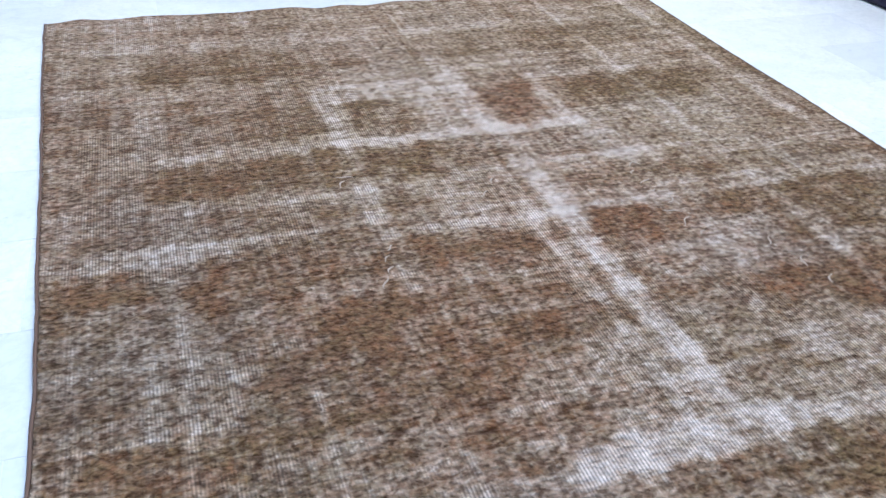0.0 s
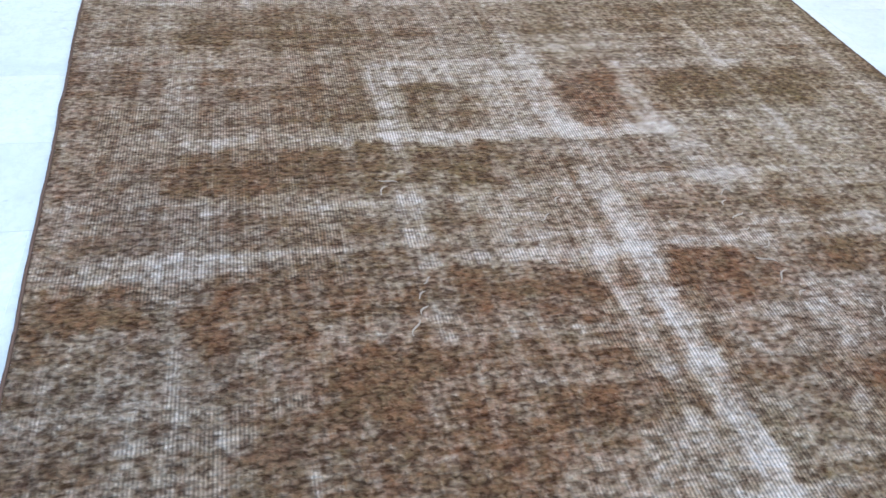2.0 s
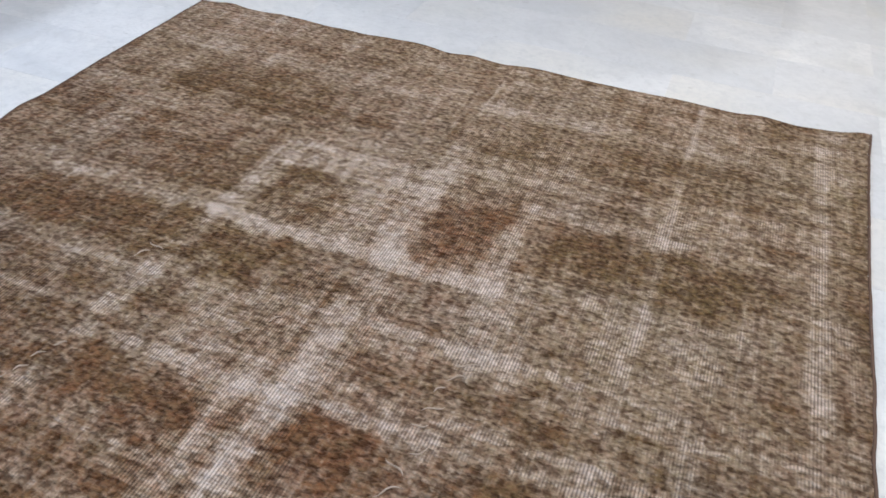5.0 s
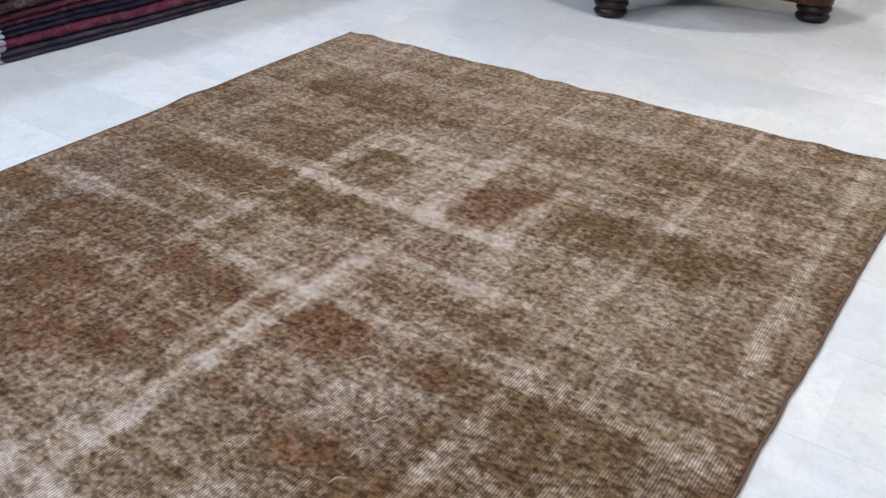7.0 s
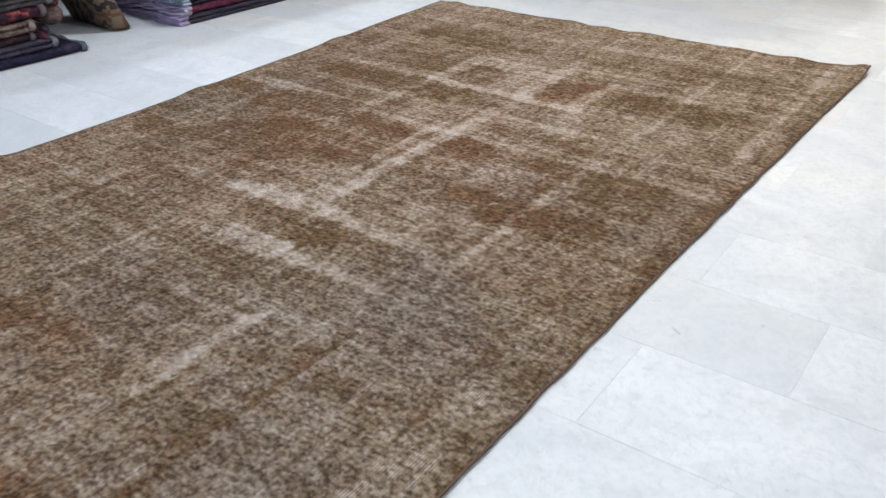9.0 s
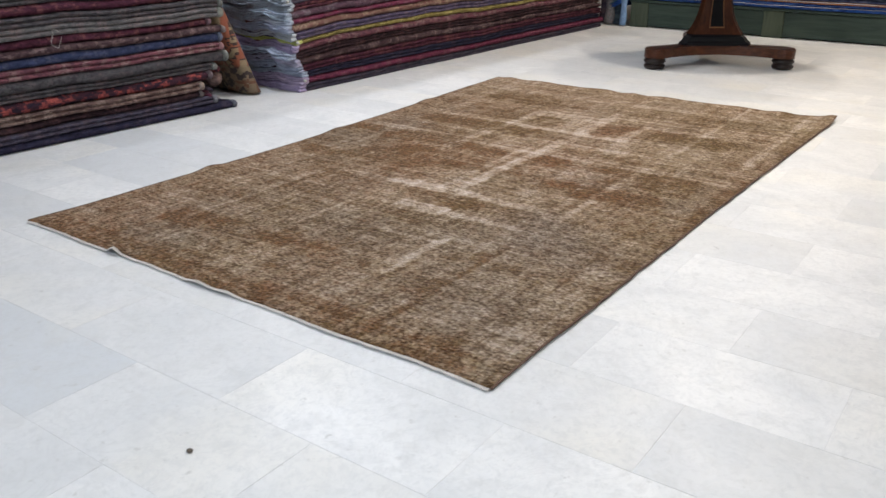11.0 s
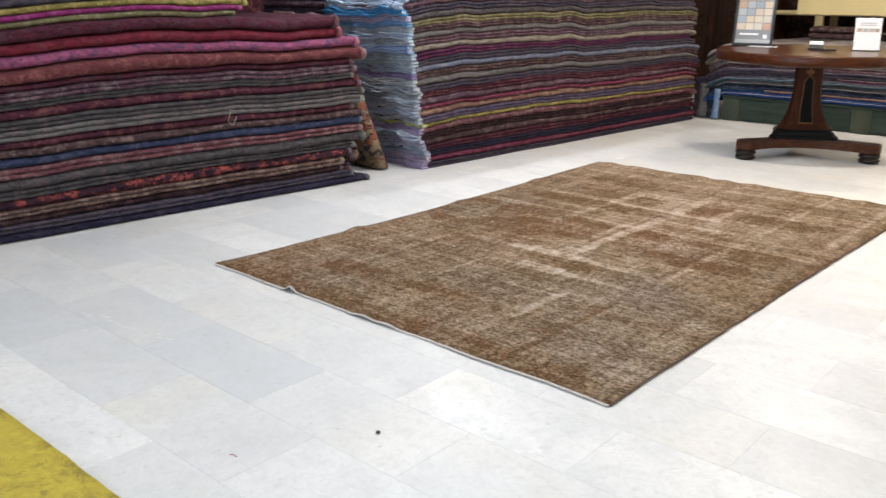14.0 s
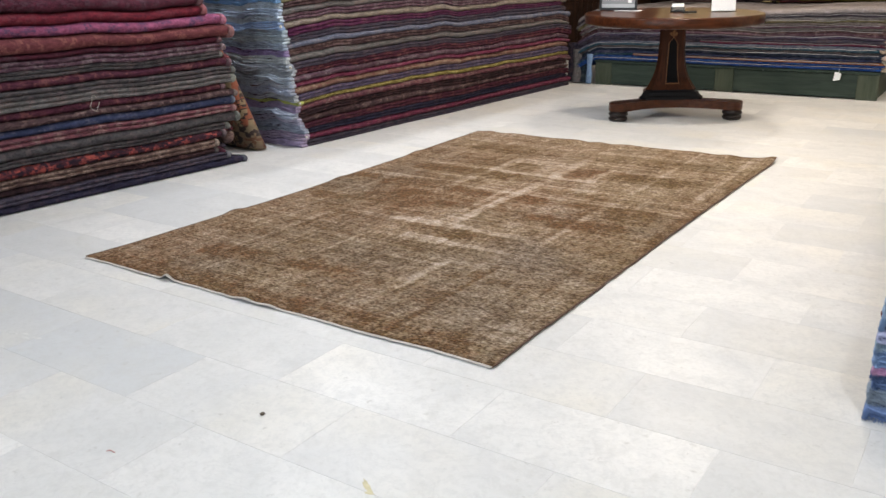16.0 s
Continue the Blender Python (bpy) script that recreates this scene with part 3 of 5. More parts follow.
    for x0, y0, x1, y1, count in runs:
        for q in range(count):
            f = (q + 0.5) / count
            mx, my = x0 + (x1 - x0) * f + rng.uniform(-0.015, 0.015), y0 + (y1 - y0) * f + rng.uniform(-0.01, 0.01)
            turn, half = radians(rng.choice((35, 50, 65, 150, 20)) + rng.uniform(-12, 12)), rng.uniform(0.012, 0.024)
            secs = []
            for g in np.linspace(-1, 1, 9):
                g = float(g)
                side = 0.25 * half * math.sin(g * 2.5 + q)
                px = mx + half * g * math.cos(turn) - side * math.sin(turn)
                py = my + half * g * math.sin(turn) + side * math.cos(turn)
                pz = rug_point((px + 0.02) / (RUG_W + 0.02), py / RUG_L)[2] + 0.0008
                r = 0.0019 * (1.05 - g * g)
                secs.append([(px - r * math.sin(turn) * math.cos(a), py + r * math.cos(turn) * math.cos(a), pz + r * math.sin(a)) for a in np.linspace(0, 2 * math.pi, 6)[:-1]])
            part("pulled_thread", loft(secs), PULLED, pile, "pale pulled thread")
    return pile


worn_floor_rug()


# ---- folded rugs in stacks ----
class Stack:
    """Rugs laid one on another. place(l, d, z) turns length, depth and height into the room."""

    def __init__(self, place):
        self.place, self.tops = place, []

    def base(self, l):
        return sum(f(l) for f in self.tops)


def fold_profile(h, depth, lobes, gap):
    """Outline of a folded cloth seen end on: (depth, height); the fold is at depth 0."""
    pts = []
    each = h / lobes
    for k in range(lobes):
        z0 = k * each
        for a in np.linspace(-90, 90, 7):
            r = radians(float(a))
            pts.append((each * 0.80 * (1 - abs(math.cos(r)) ** 0.9), z0 + each * 0.5 + each * 0.49 * math.copysign(abs(math.sin(r)) ** 0.9, math.sin(r))))
        if k < lobes - 1:
            pts.append((each * 0.9, z0 + each))
    pts += [(depth, h)]
    s = gap * h
    pts += [(depth, h * 0.5 + s), (h * 0.55, h * 0.5 + s * 0.6), (h * 0.55, h * 0.5 - s * 0.6), (depth, h * 0.5 - s), (depth, 0.0)]
    return pts


def faded(c, tone):
    """A dye as it looks after washing and years in the pile: a little greyer and bluer."""
    g = 0.3 * c[0] + 0.6 * c[1] + 0.1 * c[2]
    return tuple(round((x * 0.90 + g * 0.10) * tone * k, 4) for x, k in zip(c, (1.03, 0.98, 1.20)))


def end_loops(stack, key, lend, sign, hz, base, depth, front, loops, out, fuzz):
    """The end of a folded rug: its cloth turning back on itself in flattened loops with a ragged edge."""
    bm = bmesh.new()
    each = hz / loops
    reach = min(depth - 0.02, 0.75)
    rng = random.Random(int(key * 37) + loops)
    for q in range(loops):
        t = each * (0.46 + 0.06 * wobble(key * 2.3, q, 6))
        lo, hi = base + q * each + 0.5 * t, base + (q + 1) * each - 0.5 * t
        rad, nose = max((hi - lo) / 2, 0.002), front + 0.004 + 0.016 * abs(wobble(key * 1.7, q * 3.1, 2))
        path = []
        for f in np.linspace(1, 0, 30):
            path.append((nose + rad + (reach - rad) * float(f) ** 1.6, lo, 0.0))
        for ang in np.linspace(-72, 72, 7):
            path.append((nose + rad - 1.35 * rad * math.cos(radians(float(ang))), (lo + hi) / 2 + rad * math.sin(radians(float(ang))), 0.5))
        for f in np.linspace(0, 1, 30):
            path.append((nose + rad + (reach - rad) * float(f) ** 1.6, hi, 1.0))
        moved = []
        for d, z, side in path:
            away = 1 - math.exp(-((d - nose) / 0.05) ** 2)
            z += each * away * (0.36 * wobble(d * 5, key * 4.1, q * 2.7) + 0.24 * wobble(d * 15, key, q * 5.1 + side)) + 0.10 * each * wobble(d * 4, side * 3, key)
            moved.append((d, z))
        rows = []
        for j, (d, z) in enumerate(moved):
            (da, za), (db, zb) = moved[max(j - 1, 0)], moved[min(j + 1, len(moved) - 1)]
            n = Vector((-(zb - za), db - da))
            n = n.normalized() if n.length > 1e-6 else Vector((0, 1))
            o = out * (0.72 + 0.55 * wobble(d * 11, key * 1.7, q * 3.3 + j * 0.02) + 0.40 * wobble(d * 36, key * 2.1, j * 0.07) + 0.22 * wobble(d * 120, key, j * 0.3))
            o = max(o, 0.25 * out)
            ring = []
            for ll, w in ((-0.012, -0.5), (o * 0.5, -0.52), (o * 0.86, -0.40), (o, 0.0), (o * 0.86, 0.40), (o * 0.5, 0.52), (-0.012, 0.5)):
                ring.append(bm.verts.new(stack.place(lend + sign * ll, d + n.x * w * t, max(z + n.y * w * t, 0.001))))
            rows.append(ring)
        for r1, r2 in zip(rows, rows[1:]):
            for k in range(7):
                bm.faces.new((r1[k], r1[(k + 1) % 7], r2[(k + 1) % 7], r2[k]))
        bm.faces.new(rows[0][::-1])
        bm.faces.new(rows[-1])
        # loose hairs standing out of the ragged edge
        for _ in range(fuzz):
            j = min(max(int(rng.gauss(33, 9)), 0), len(moved) - 1)
            d, z = moved[j]
            d, z = d + rng.uniform(-0.012, 0.012) * (abs(j - 33) > 5), z + rng.uniform(-0.4, 0.4) * t
            le = lend + sign * out * rng.uniform(0.45, 0.85)
            ln, dd, dz = rng.uniform(0.006, 0.017), rng.uniform(-0.006, 0.006), rng.uniform(-0.008, 0.005)
            foot = [bm.verts.new(stack.place(le, d + 0.0011 * math.cos(a), max(z + 0.0011 * math.sin(a), 0.001))) for a in (0.5, 2.6, 4.7)]
            tip = bm.verts.new(stack.place(le + sign * ln, d + dd, max(z + dz, 0.001)))
            for k in range(3):
                bm.faces.new((foot[k], foot[(k + 1) % 3], tip))
    bmesh.ops.recalc_face_normals(bm, faces=bm.faces)
    return bm


def folded_rug(stack, i, l0, l1, h, depth, colours, label, group, lobes=1, front=0.0, end_colour=None, ends=(1,), layers=3, fringe=0.03, tone=1.0, seed=0.0, gap=0.05, nseg=44, name="folded_rug", knots=False, fuzz=40):
    """One folded rug of a stack from l0 to l1 along the stack's length."""
    prof = fold_profile(1.0, depth / h, lobes, gap)
    mat = pile_cloth(*[faded(c, tone) for c in colours])

    def thick(l, i=i, h=h):
        return h * (1 + 0.20 * wobble(l * 1.0, i * 3.7 + seed, 0.3) + 0.075 * wobble(l * 4.5, i * 1.9 + seed, 4.3))

    verts, faces = [], []
    m = len(prof)
    b0, b1 = (l0 + 0.006 if end_colour is not None and -1 in ends else l0), (l1 - 0.006 if end_colour is not None and 1 in ends else l1)
    ls = np.concatenate([[b0, b0 + 0.005, b0 + 0.014], np.linspace(b0 + 0.030, b1 - 0.030, nseg - 6), [b1 - 0.014, b1 - 0.005, b1]])
    for j, l in enumerate(ls):
        l = float(l)
        e = min(j, nseg - 1 - j)
        pinch = (0.42, 0.74, 0.92, 1.0)[min(e, 3)]
        setback = (0.022, 0.010, 0.003, 0.0)[min(e, 3)]
        hz, z0 = thick(l), stack.base(l)
        fx = front + 0.012 * wobble(l * 1.7, i * 2.3 + seed, 8.1)
        for d, z in prof:
            dd = d * h + fx + setback * max(0.0, 1 - d * 0.5)
            zz = z0 + hz * (0.5 + (z - 0.5) * pinch) + 0.002 * wobble(l * 22, dd * 30, i + z * 5)
            dd += 0.004 * wobble(l * 13, z * 4, i * 1.3 + 5)
            verts.append(stack.place(l, dd, zz))
    for j in range(nseg - 1):
        for k in range(m):
            a, b = j * m + k, j * m + (k + 1) % m
            faces.append((a, b, b + m, a + m))
    faces.append(tuple(range(m - 1, -1, -1)))
    faces.append(tuple(range((nseg - 1) * m, nseg * m)))
    me = bpy.data.meshes.new(name)
    me.from_pydata(verts, [], faces)
    bm = bmesh.new()
    bm.from_mesh(me)
    bmesh.ops.recalc_face_normals(bm, faces=bm.faces)
    bm.to_mesh(me)
    bm.free()
    body = part(name, me, mat, None, smooth=True)
    me.polygons[len(faces) - 1].use_smooth = me.polygons[len(faces) - 2].use_smooth = False
    tagged(body, label, "rug", group)
    if end_colour is not None:
        for sign in ends:
            lend = l1 if sign > 0 else l0
            part("fringe", end_loops(stack, i + seed, lend, sign, thick(lend), stack.base(lend), depth, front, layers, fringe, fuzz), fringe_cloth(end_colour), body, "frayed end threads of the rug", True)
            if knots:
                kb = lathe([(0.003, 0.0), (0.009, 0.004), (0.011, 0.010), (0.006, 0.017), (0.002, 0.019)], 8)
                p = Vector(stack.place(lend, front + 0.006, stack.base(lend) + h * 0.55))
                bmesh.ops.translate(kb, verts=kb.verts, vec=p + Vector((0.010, sign * 0.028, -0.008)))
                part("tassel", kb, fringe_cloth((0.62, 0.60, 0.55)), body, "small pale knotted tassel", True)
    stack.tops.append(thick)
    return body


# dyes: ground, dark, fleck
DYE = {
    "slate": ((0.085, 0.080, 0.092), (0.030, 0.026, 0.036), (0.115, 0.085, 0.085)),
    "raspberry": ((0.235, 0.042, 0.078), (0.085, 0.020, 0.034), (0.25, 0.09, 0.10)),
    "night": ((0.036, 0.036, 0.060), (0.014, 0.012, 0.022), (0.060, 0.050, 0.060)),
    "maroon": ((0.105, 0.028, 0.042), (0.040, 0.012, 0.018), (0.20, 0.075, 0.062)),
    "umber": ((0.105, 0.062, 0.052), (0.036, 0.020, 0.020), (0.24, 0.165, 0.125)),
    "salmon": ((0.22, 0.080, 0.080), (0.080, 0.032, 0.036), (0.30, 0.19, 0.14)),
    "chocolate": ((0.052, 0.028, 0.026), (0.020, 0.011, 0.012), (0.12, 0.062, 0.050)),
    "yellow": ((0.33, 0.28, 0.050), (0.14, 0.11, 0.020), (0.42, 0.36, 0.09)),
    "lavender": ((0.125, 0.105, 0.150), (0.050, 0.040, 0.062), (0.18, 0.14, 0.15)),
}
DYE.update({
    "tan": ((0.27, 0.18, 0.10), (0.17, 0.055, 0.050), (0.40, 0.29, 0.16)),
    "mauve": ((0.150, 0.082, 0.090), (0.052, 0.026, 0.034), (0.22, 0.17, 0.15)),
    "sage": ((0.185, 0.185, 0.145), (0.082, 0.080, 0.068), (0.20, 0.165, 0.13)),
    "moss": ((0.098, 0.097, 0.080), (0.038, 0.036, 0.034), (0.135, 0.105, 0.088)),
    "mist": ((0.185, 0.215, 0.250), (0.085, 0.098, 0.120), (0.24, 0.235, 0.23)),
    "denim": ((0.052, 0.066, 0.115), (0.022, 0.032, 0.060), (0.10, 0.105, 0.13)),
    "plum": ((0.115, 0.024, 0.066), (0.042, 0.011, 0.028), (0.15, 0.055, 0.080)),
    "crimson": ((0.215, 0.022, 0.030), (0.085, 0.012, 0.020), (0.19, 0.040, 0.045)),
    "pink": ((0.40, 0.110, 0.180), (0.21, 0.050, 0.092), (0.10, 0.060, 0.105)),
})
DYE.update({
    "brick": ((0.19, 0.054, 0.050), (0.110, 0.030, 0.028), (0.27, 0.10, 0.070)),
    "oxblood": ((0.118, 0.024, 0.036), (0.046, 0.014, 0.020), (0.100, 0.050, 0.056)),
    "heriz": ((0.060, 0.020, 0.024), (0.014, 0.013, 0.020), (0.42, 0.085, 0.050)),
    "camel": ((0.165, 0.105, 0.070), (0.075, 0.045, 0.034), (0.30, 0.22, 0.14)),
    "khaki": ((0.300, 0.265, 0.165), (0.135, 0.115, 0.080), (0.32, 0.28, 0.2)),
    "olive": ((0.200, 0.185, 0.065), (0.105, 0.095, 0.040), (0.29, 0.26, 0.12)),
    "magenta": ((0.30, 0.030, 0.150), (0.16, 0.016, 0.075), (0.36, 0.08, 0.2)),
    "teal": ((0.036, 0.100, 0.125), (0.022, 0.055, 0.062), (0.10, 0.16, 0.16)),
    "orange": ((0.46, 0.190, 0.050), (0.19, 0.075, 0.032), (0.40, 0.24, 0.12)),
})
DYE.update({
    "royal": ((0.020, 0.100, 0.340), (0.010, 0.026, 0.095), (0.050, 0.11, 0.25)),
    "beige": ((0.28, 0.245, 0.18), (0.16, 0.14, 0.105), (0.32, 0.28, 0.22)),
    "cream": ((0.31, 0.29, 0.235), (0.21, 0.195, 0.155), (0.34, 0.32, 0.27)),
    "ink": ((0.026, 0.040, 0.060), (0.012, 0.017, 0.026), (0.055, 0.075, 0.085)),
})
WORD = {"slate": "slate-grey", "night": "blue-black", "umber": "brown patterned", "chocolate": "dark chocolate", "yellow": "bright yellow", "mist": "pale blue-grey", "moss": "grey-green", "oxblood": "dark oxblood red", "heriz": "red and navy patterned", "sage": "sage green", "ink": "blue-black", "khaki": "pale khaki", "camel": "camel brown", "royal": "royal blue"}


def rug_label(dye, where):
    return f"folded {WORD.get(dye, dye)} overdyed rug {where}"


# the stack beside the near half of the floor rug
def place_one(l, d, z):
    return (-0.93 + 0.072 * l - d, l, z - min(z, 1.0) * (0.05 * max(0.0, 0.35 - l) ** 1.3 + 0.16 * max(0.0, l - 1.25) ** 2))


ONE = [
    ("night", 0.040, 1.71, 0.0), ("slate", 0.036, 1.59, 0.0), ("chocolate", 0.036, 1.51, 0.01), ("camel", 0.040, 1.51, 0.0),
    ("heriz", 0.042, 1.57, 0.0), ("moss", 0.036, 1.61, 0.01), ("moss", 0.046, 1.68, 0.0), ("salmon", 0.040, 1.66, 0.0),
    ("denim", 0.040, 1.66, 0.005), ("umber", 0.034, 1.68, 0.0), ("maroon", 0.034, 1.6, 0.01), ("sage", 0.044, 1.67, 0.0),
    ("moss", 0.040, 1.68, 0.0), ("maroon", 0.042, 1.66, 0.005), ("moss", 0.036, 1.61, 0.01), ("mauve", 0.038, 1.62, 0.0),
    ("oxblood", 0.030, 1.61, 0.015), ("brick", 0.062, 1.68, -0.01), ("pink", 0.050, 1.64, 0.0), ("crimson", 0.052, 1.52, 0.01), ("oxblood", 0.058, 1.5, 0.01),
]
TOP_ONE = [("olive", 0.024, 0.84, 0.05), ("magenta", 0.024, 0.88, 0.05), ("yellow", 0.030, 0.92, 0.06), ("slate", 0.036, 0.94, 0.06), ("lavender", 0.05, 0.8, 0.07), ("mauve", 0.05, 0.78, 0.08), ("moss", 0.05, 0.74, 0.08)]


def tip_colour(dye):
    """Worn edge of a rug: its ground dye, paler, plus the brighter light on these ends."""
    return tuple(round(0.95 * x + 0.085, 3) for x in DYE[dye][0])


s1 = Stack(place_one)
for i, (dye, h, end, fr) in enumerate(ONE + TOP_ONE):
    folded_rug(s1, i, -1.45 - 0.02 * (i % 3), end - 0.022, h * 1.16, 1.15, DYE[dye], rug_label(dye, "in a tall stack"), "tall rug stack", 2 if i in (1, 3, 5, 7, 11, 12, 14, 15) else 1, fr, tip_colour(dye), (1,), 1, 0.014, 0.93, 11.0, 0.04)


def curled_end(rug, l, z, d, rx, rz, colours):
    secs = []
    for f in np.linspace(0, 1, 14):
        f = float(f)
        cap = max(0.25, math.sin(math.pi * min(0.5, 0.08 + f * 1.6)) if f < 0.5 else math.sin(math.pi * min(0.5, 0.08 + (1 - f) * 1.6)))
        dd = d + 0.20 * f
        ring = []
        for a in np.linspace(0, 2 * math.pi, 17)[:-1]:
            a = float(a)
            r = cap * (1 + 0.12 * wobble(a * 1.5, f * 6, z * 20))
            ring.append(place_one(l + rx * r * math.cos(a) + 0.01 * wobble(f * 5, z * 9, 1), dd, z + rz * r * math.sin(a)))
        secs.append(ring)
    part("curled_end", loft(secs), pile_cloth(*[faded(c, 1.0) for c in colours]), rug, "curled corner of the rug", True)


ones = [o for o in bpy.data.objects if o.parent is None and o.name.startswith("folded_rug")]
for k, l, z, d, rx, rz, dye in ((2, 1.535, 0.095, 0.00, 0.026, 0.024, "oxblood"), (3, 1.560, 0.120, 0.02, 0.020, 0.018, "slate"), (4, 1.600, 0.172, 0.00, 0.044, 0.044, "camel"), (5, 1.610, 0.225, 0.01, 0.034, 0.026, "heriz"), (10, 1.640, 0.395, 0.01, 0.028, 0.022, "salmon"), (16, 1.640, 0.655, 0.01, 0.034, 0.026, "brick")):
    curled_end(ones[k], l, z, d, rx, rz, DYE[dye])


# the long stack towards the back, with its frayed ends facing the front
def place_two(l, d, z):
    near = math.exp(-(max(0.0, l - 2.12) / 0.28) ** 2)
    z *= 1 - 0.06 * math.exp(-max(0.0, l - 2.12) / 0.45)
    z += near * min(z * 8, 1) * (0.034 * wobble(d * 5.5, z * 2.6, 1.5) + 0.010 * wobble(d * 15, z * 6, 4.5))
    l += near * (0.045 * wobble(d * 4, z * 7, 7.0) + 0.02 * wobble(d * 2, z * 22, 2.0))
    far = math.exp(-(max(0.0, 6.0 - l) / 0.16) ** 2)
    z += far * min(z * 5, 1) * (0.022 * wobble(z * 13, 2.0, 5.0) - 0.022)
    return (-0.785 + 0.047 * (l - 2.15) - d - 0.03 * z, l, z)


TWO = ["slate", "raspberry", "night", "maroon", "umber", "chocolate", "salmon", "yellow", "lavender", "tan", "raspberry", "mauve", "maroon", "slate", "sage", "umber", "mist", "slate", "plum", "khaki", "mauve", "sage", "umber", "olive", "moss", "slate", "mauve", "denim"]
TWO_H = [0.040, 0.050, 0.044, 0.046, 0.048, 0.042, 0.046, 0.028, 0.046, 0.046, 0.028, 0.046, 0.044, 0.040, 0.048, 0.040, 0.044, 0.046, 0.042, 0.046, 0.040, 0.046, 0.040, 0.042, 0.044, 0.044, 0.044, 0.04]
BLUES = [(0.50, 0.40, 0.62), (0.52, 0.42, 0.60), (0.50, 0.56, 0.70), (0.42, 0.47, 0.62), (0.52, 0.50, 0.66), (0.46, 0.52, 0.66), (0.44, 0.36, 0.56), (0.74, 0.78, 0.22), (0.58, 0.62, 0.66), (0.48, 0.54, 0.70), (0.55, 0.60, 0.70), (0.50, 0.58, 0.70), (0.56, 0.62, 0.70), (0.50, 0.56, 0.66), (0.60, 0.66, 0.70), (0.36, 0.28, 0.55), (0.46, 0.56, 0.72), (0.52, 0.62, 0.70), (0.50, 0.62, 0.74), (0.30, 0.46, 0.72), (0.48, 0.60, 0.74), (0.58, 0.66, 0.74), (0.24, 0.42, 0.72), (0.56, 0.52, 0.74), (0.44, 0.56, 0.74), (0.30, 0.44, 0.70), (0.5, 0.55, 0.7), (0.5, 0.55, 0.7)]
BLUES = [tuple(0.76 * x + 0.03 for x in c) for c in BLUES[:19]] + [(0.30, 0.42, 0.66), (0.56, 0.66, 0.76), (0.46, 0.56, 0.72), (0.58, 0.66, 0.74), (0.22, 0.40, 0.68), (0.50, 0.48, 0.68), (0.10, 0.36, 0.70), (0.46, 0.56, 0.72), (0.46, 0.54, 0.70), (0.46, 0.54, 0.70)]
s2 = Stack(place_two)
for i, dye in enumerate(TWO):
    l0 = 2.225 - 0.15 * sum(TWO_H[:i]) + 0.025 * wobble(i * 1.7, 2.2, 0.1) + (0.03 if i % 5 == 2 else 0)
    l1 = 5.97 + 0.11 * wobble(i * 2.3, 9.2, 0.1) - (0.1 if i > 16 else 0)
    # tone climbs row by row: stronger light on the upper rugs, put into the dye
    folded_rug(s2, i, l0, l1, TWO_H[i], 1.5, DYE[dye], rug_label(dye, "with dyed fringes, stacked"), "long rug stack", 1 if TWO_H[i] < 0.03 else (2, 1, 2, 2, 1)[i % 5], 0.008 * wobble(i * 3.3, 0.2, 7), BLUES[i], (-1,), 1 if TWO_H[i] < 0.03 else 2, 0.040 + 0.02 * (i % 4 == 1), 0.72 + 0.016 * i, 3.0, 0.05, 60, knots=i % 6 == 1, fuzz=60)


# thin rugs on the green platform at the back
def place_three(l, d, z):
    loose = math.exp(-(max(0.0, l + 0.65) / 0.22) ** 2)
    right = math.exp(-(max(0.0, 2.25 - l) / 0.14) ** 2)
    z += loose * 0.030 * wobble(d * 3, z * 7, 2.2) + min(z * 4, 1) * (0.016 * wobble(l * 1.6, z * 4, 3.0) + 0.012 * wobble(l * 4.0, z * 11, 8.0))
    z += right * min(z * 6, 1) * 0.022 * wobble(d * 5, z * 9, 4.0)
    l += right * (0.05 * wobble(d * 6, z * 31, 9.0) + 0.03 * wobble(d * 17, z * 50, 2.0))
    d += 0.03 * wobble(l * 1.3, z * 23, 6.0)
    drop = max(0.0, -0.37 - l)
    return (l, 6.09 + d + loose * 0.05 * wobble(z * 14, 3, 3), 0.245 + max(z, 0.0) - 0.8 * drop ** 1.35)


THREE = [("royal", 0.032), ("royal", 0.022), ("orange", 0.018), ("denim", 0.026), ("ink", 0.036), ("moss", 0.018), ("teal", 0.030), ("mist", 0.018), ("raspberry", 0.024), ("slate", 0.030), ("lavender", 0.024), ("mauve", 0.026), ("umber", 0.024), ("sage", 0.022), ("mauve", 0.022), ("beige", 0.022), ("olive", 0.026), ("cream", 0.022), ("slate", 0.018), ("cream", 0.040)]
ENDS_THREE = [(0.40, 0.33, 0.25), (0.34, 0.27, 0.22), (0.44, 0.39, 0.31), (0.28, 0.25, 0.22), (0.38, 0.30, 0.27)]
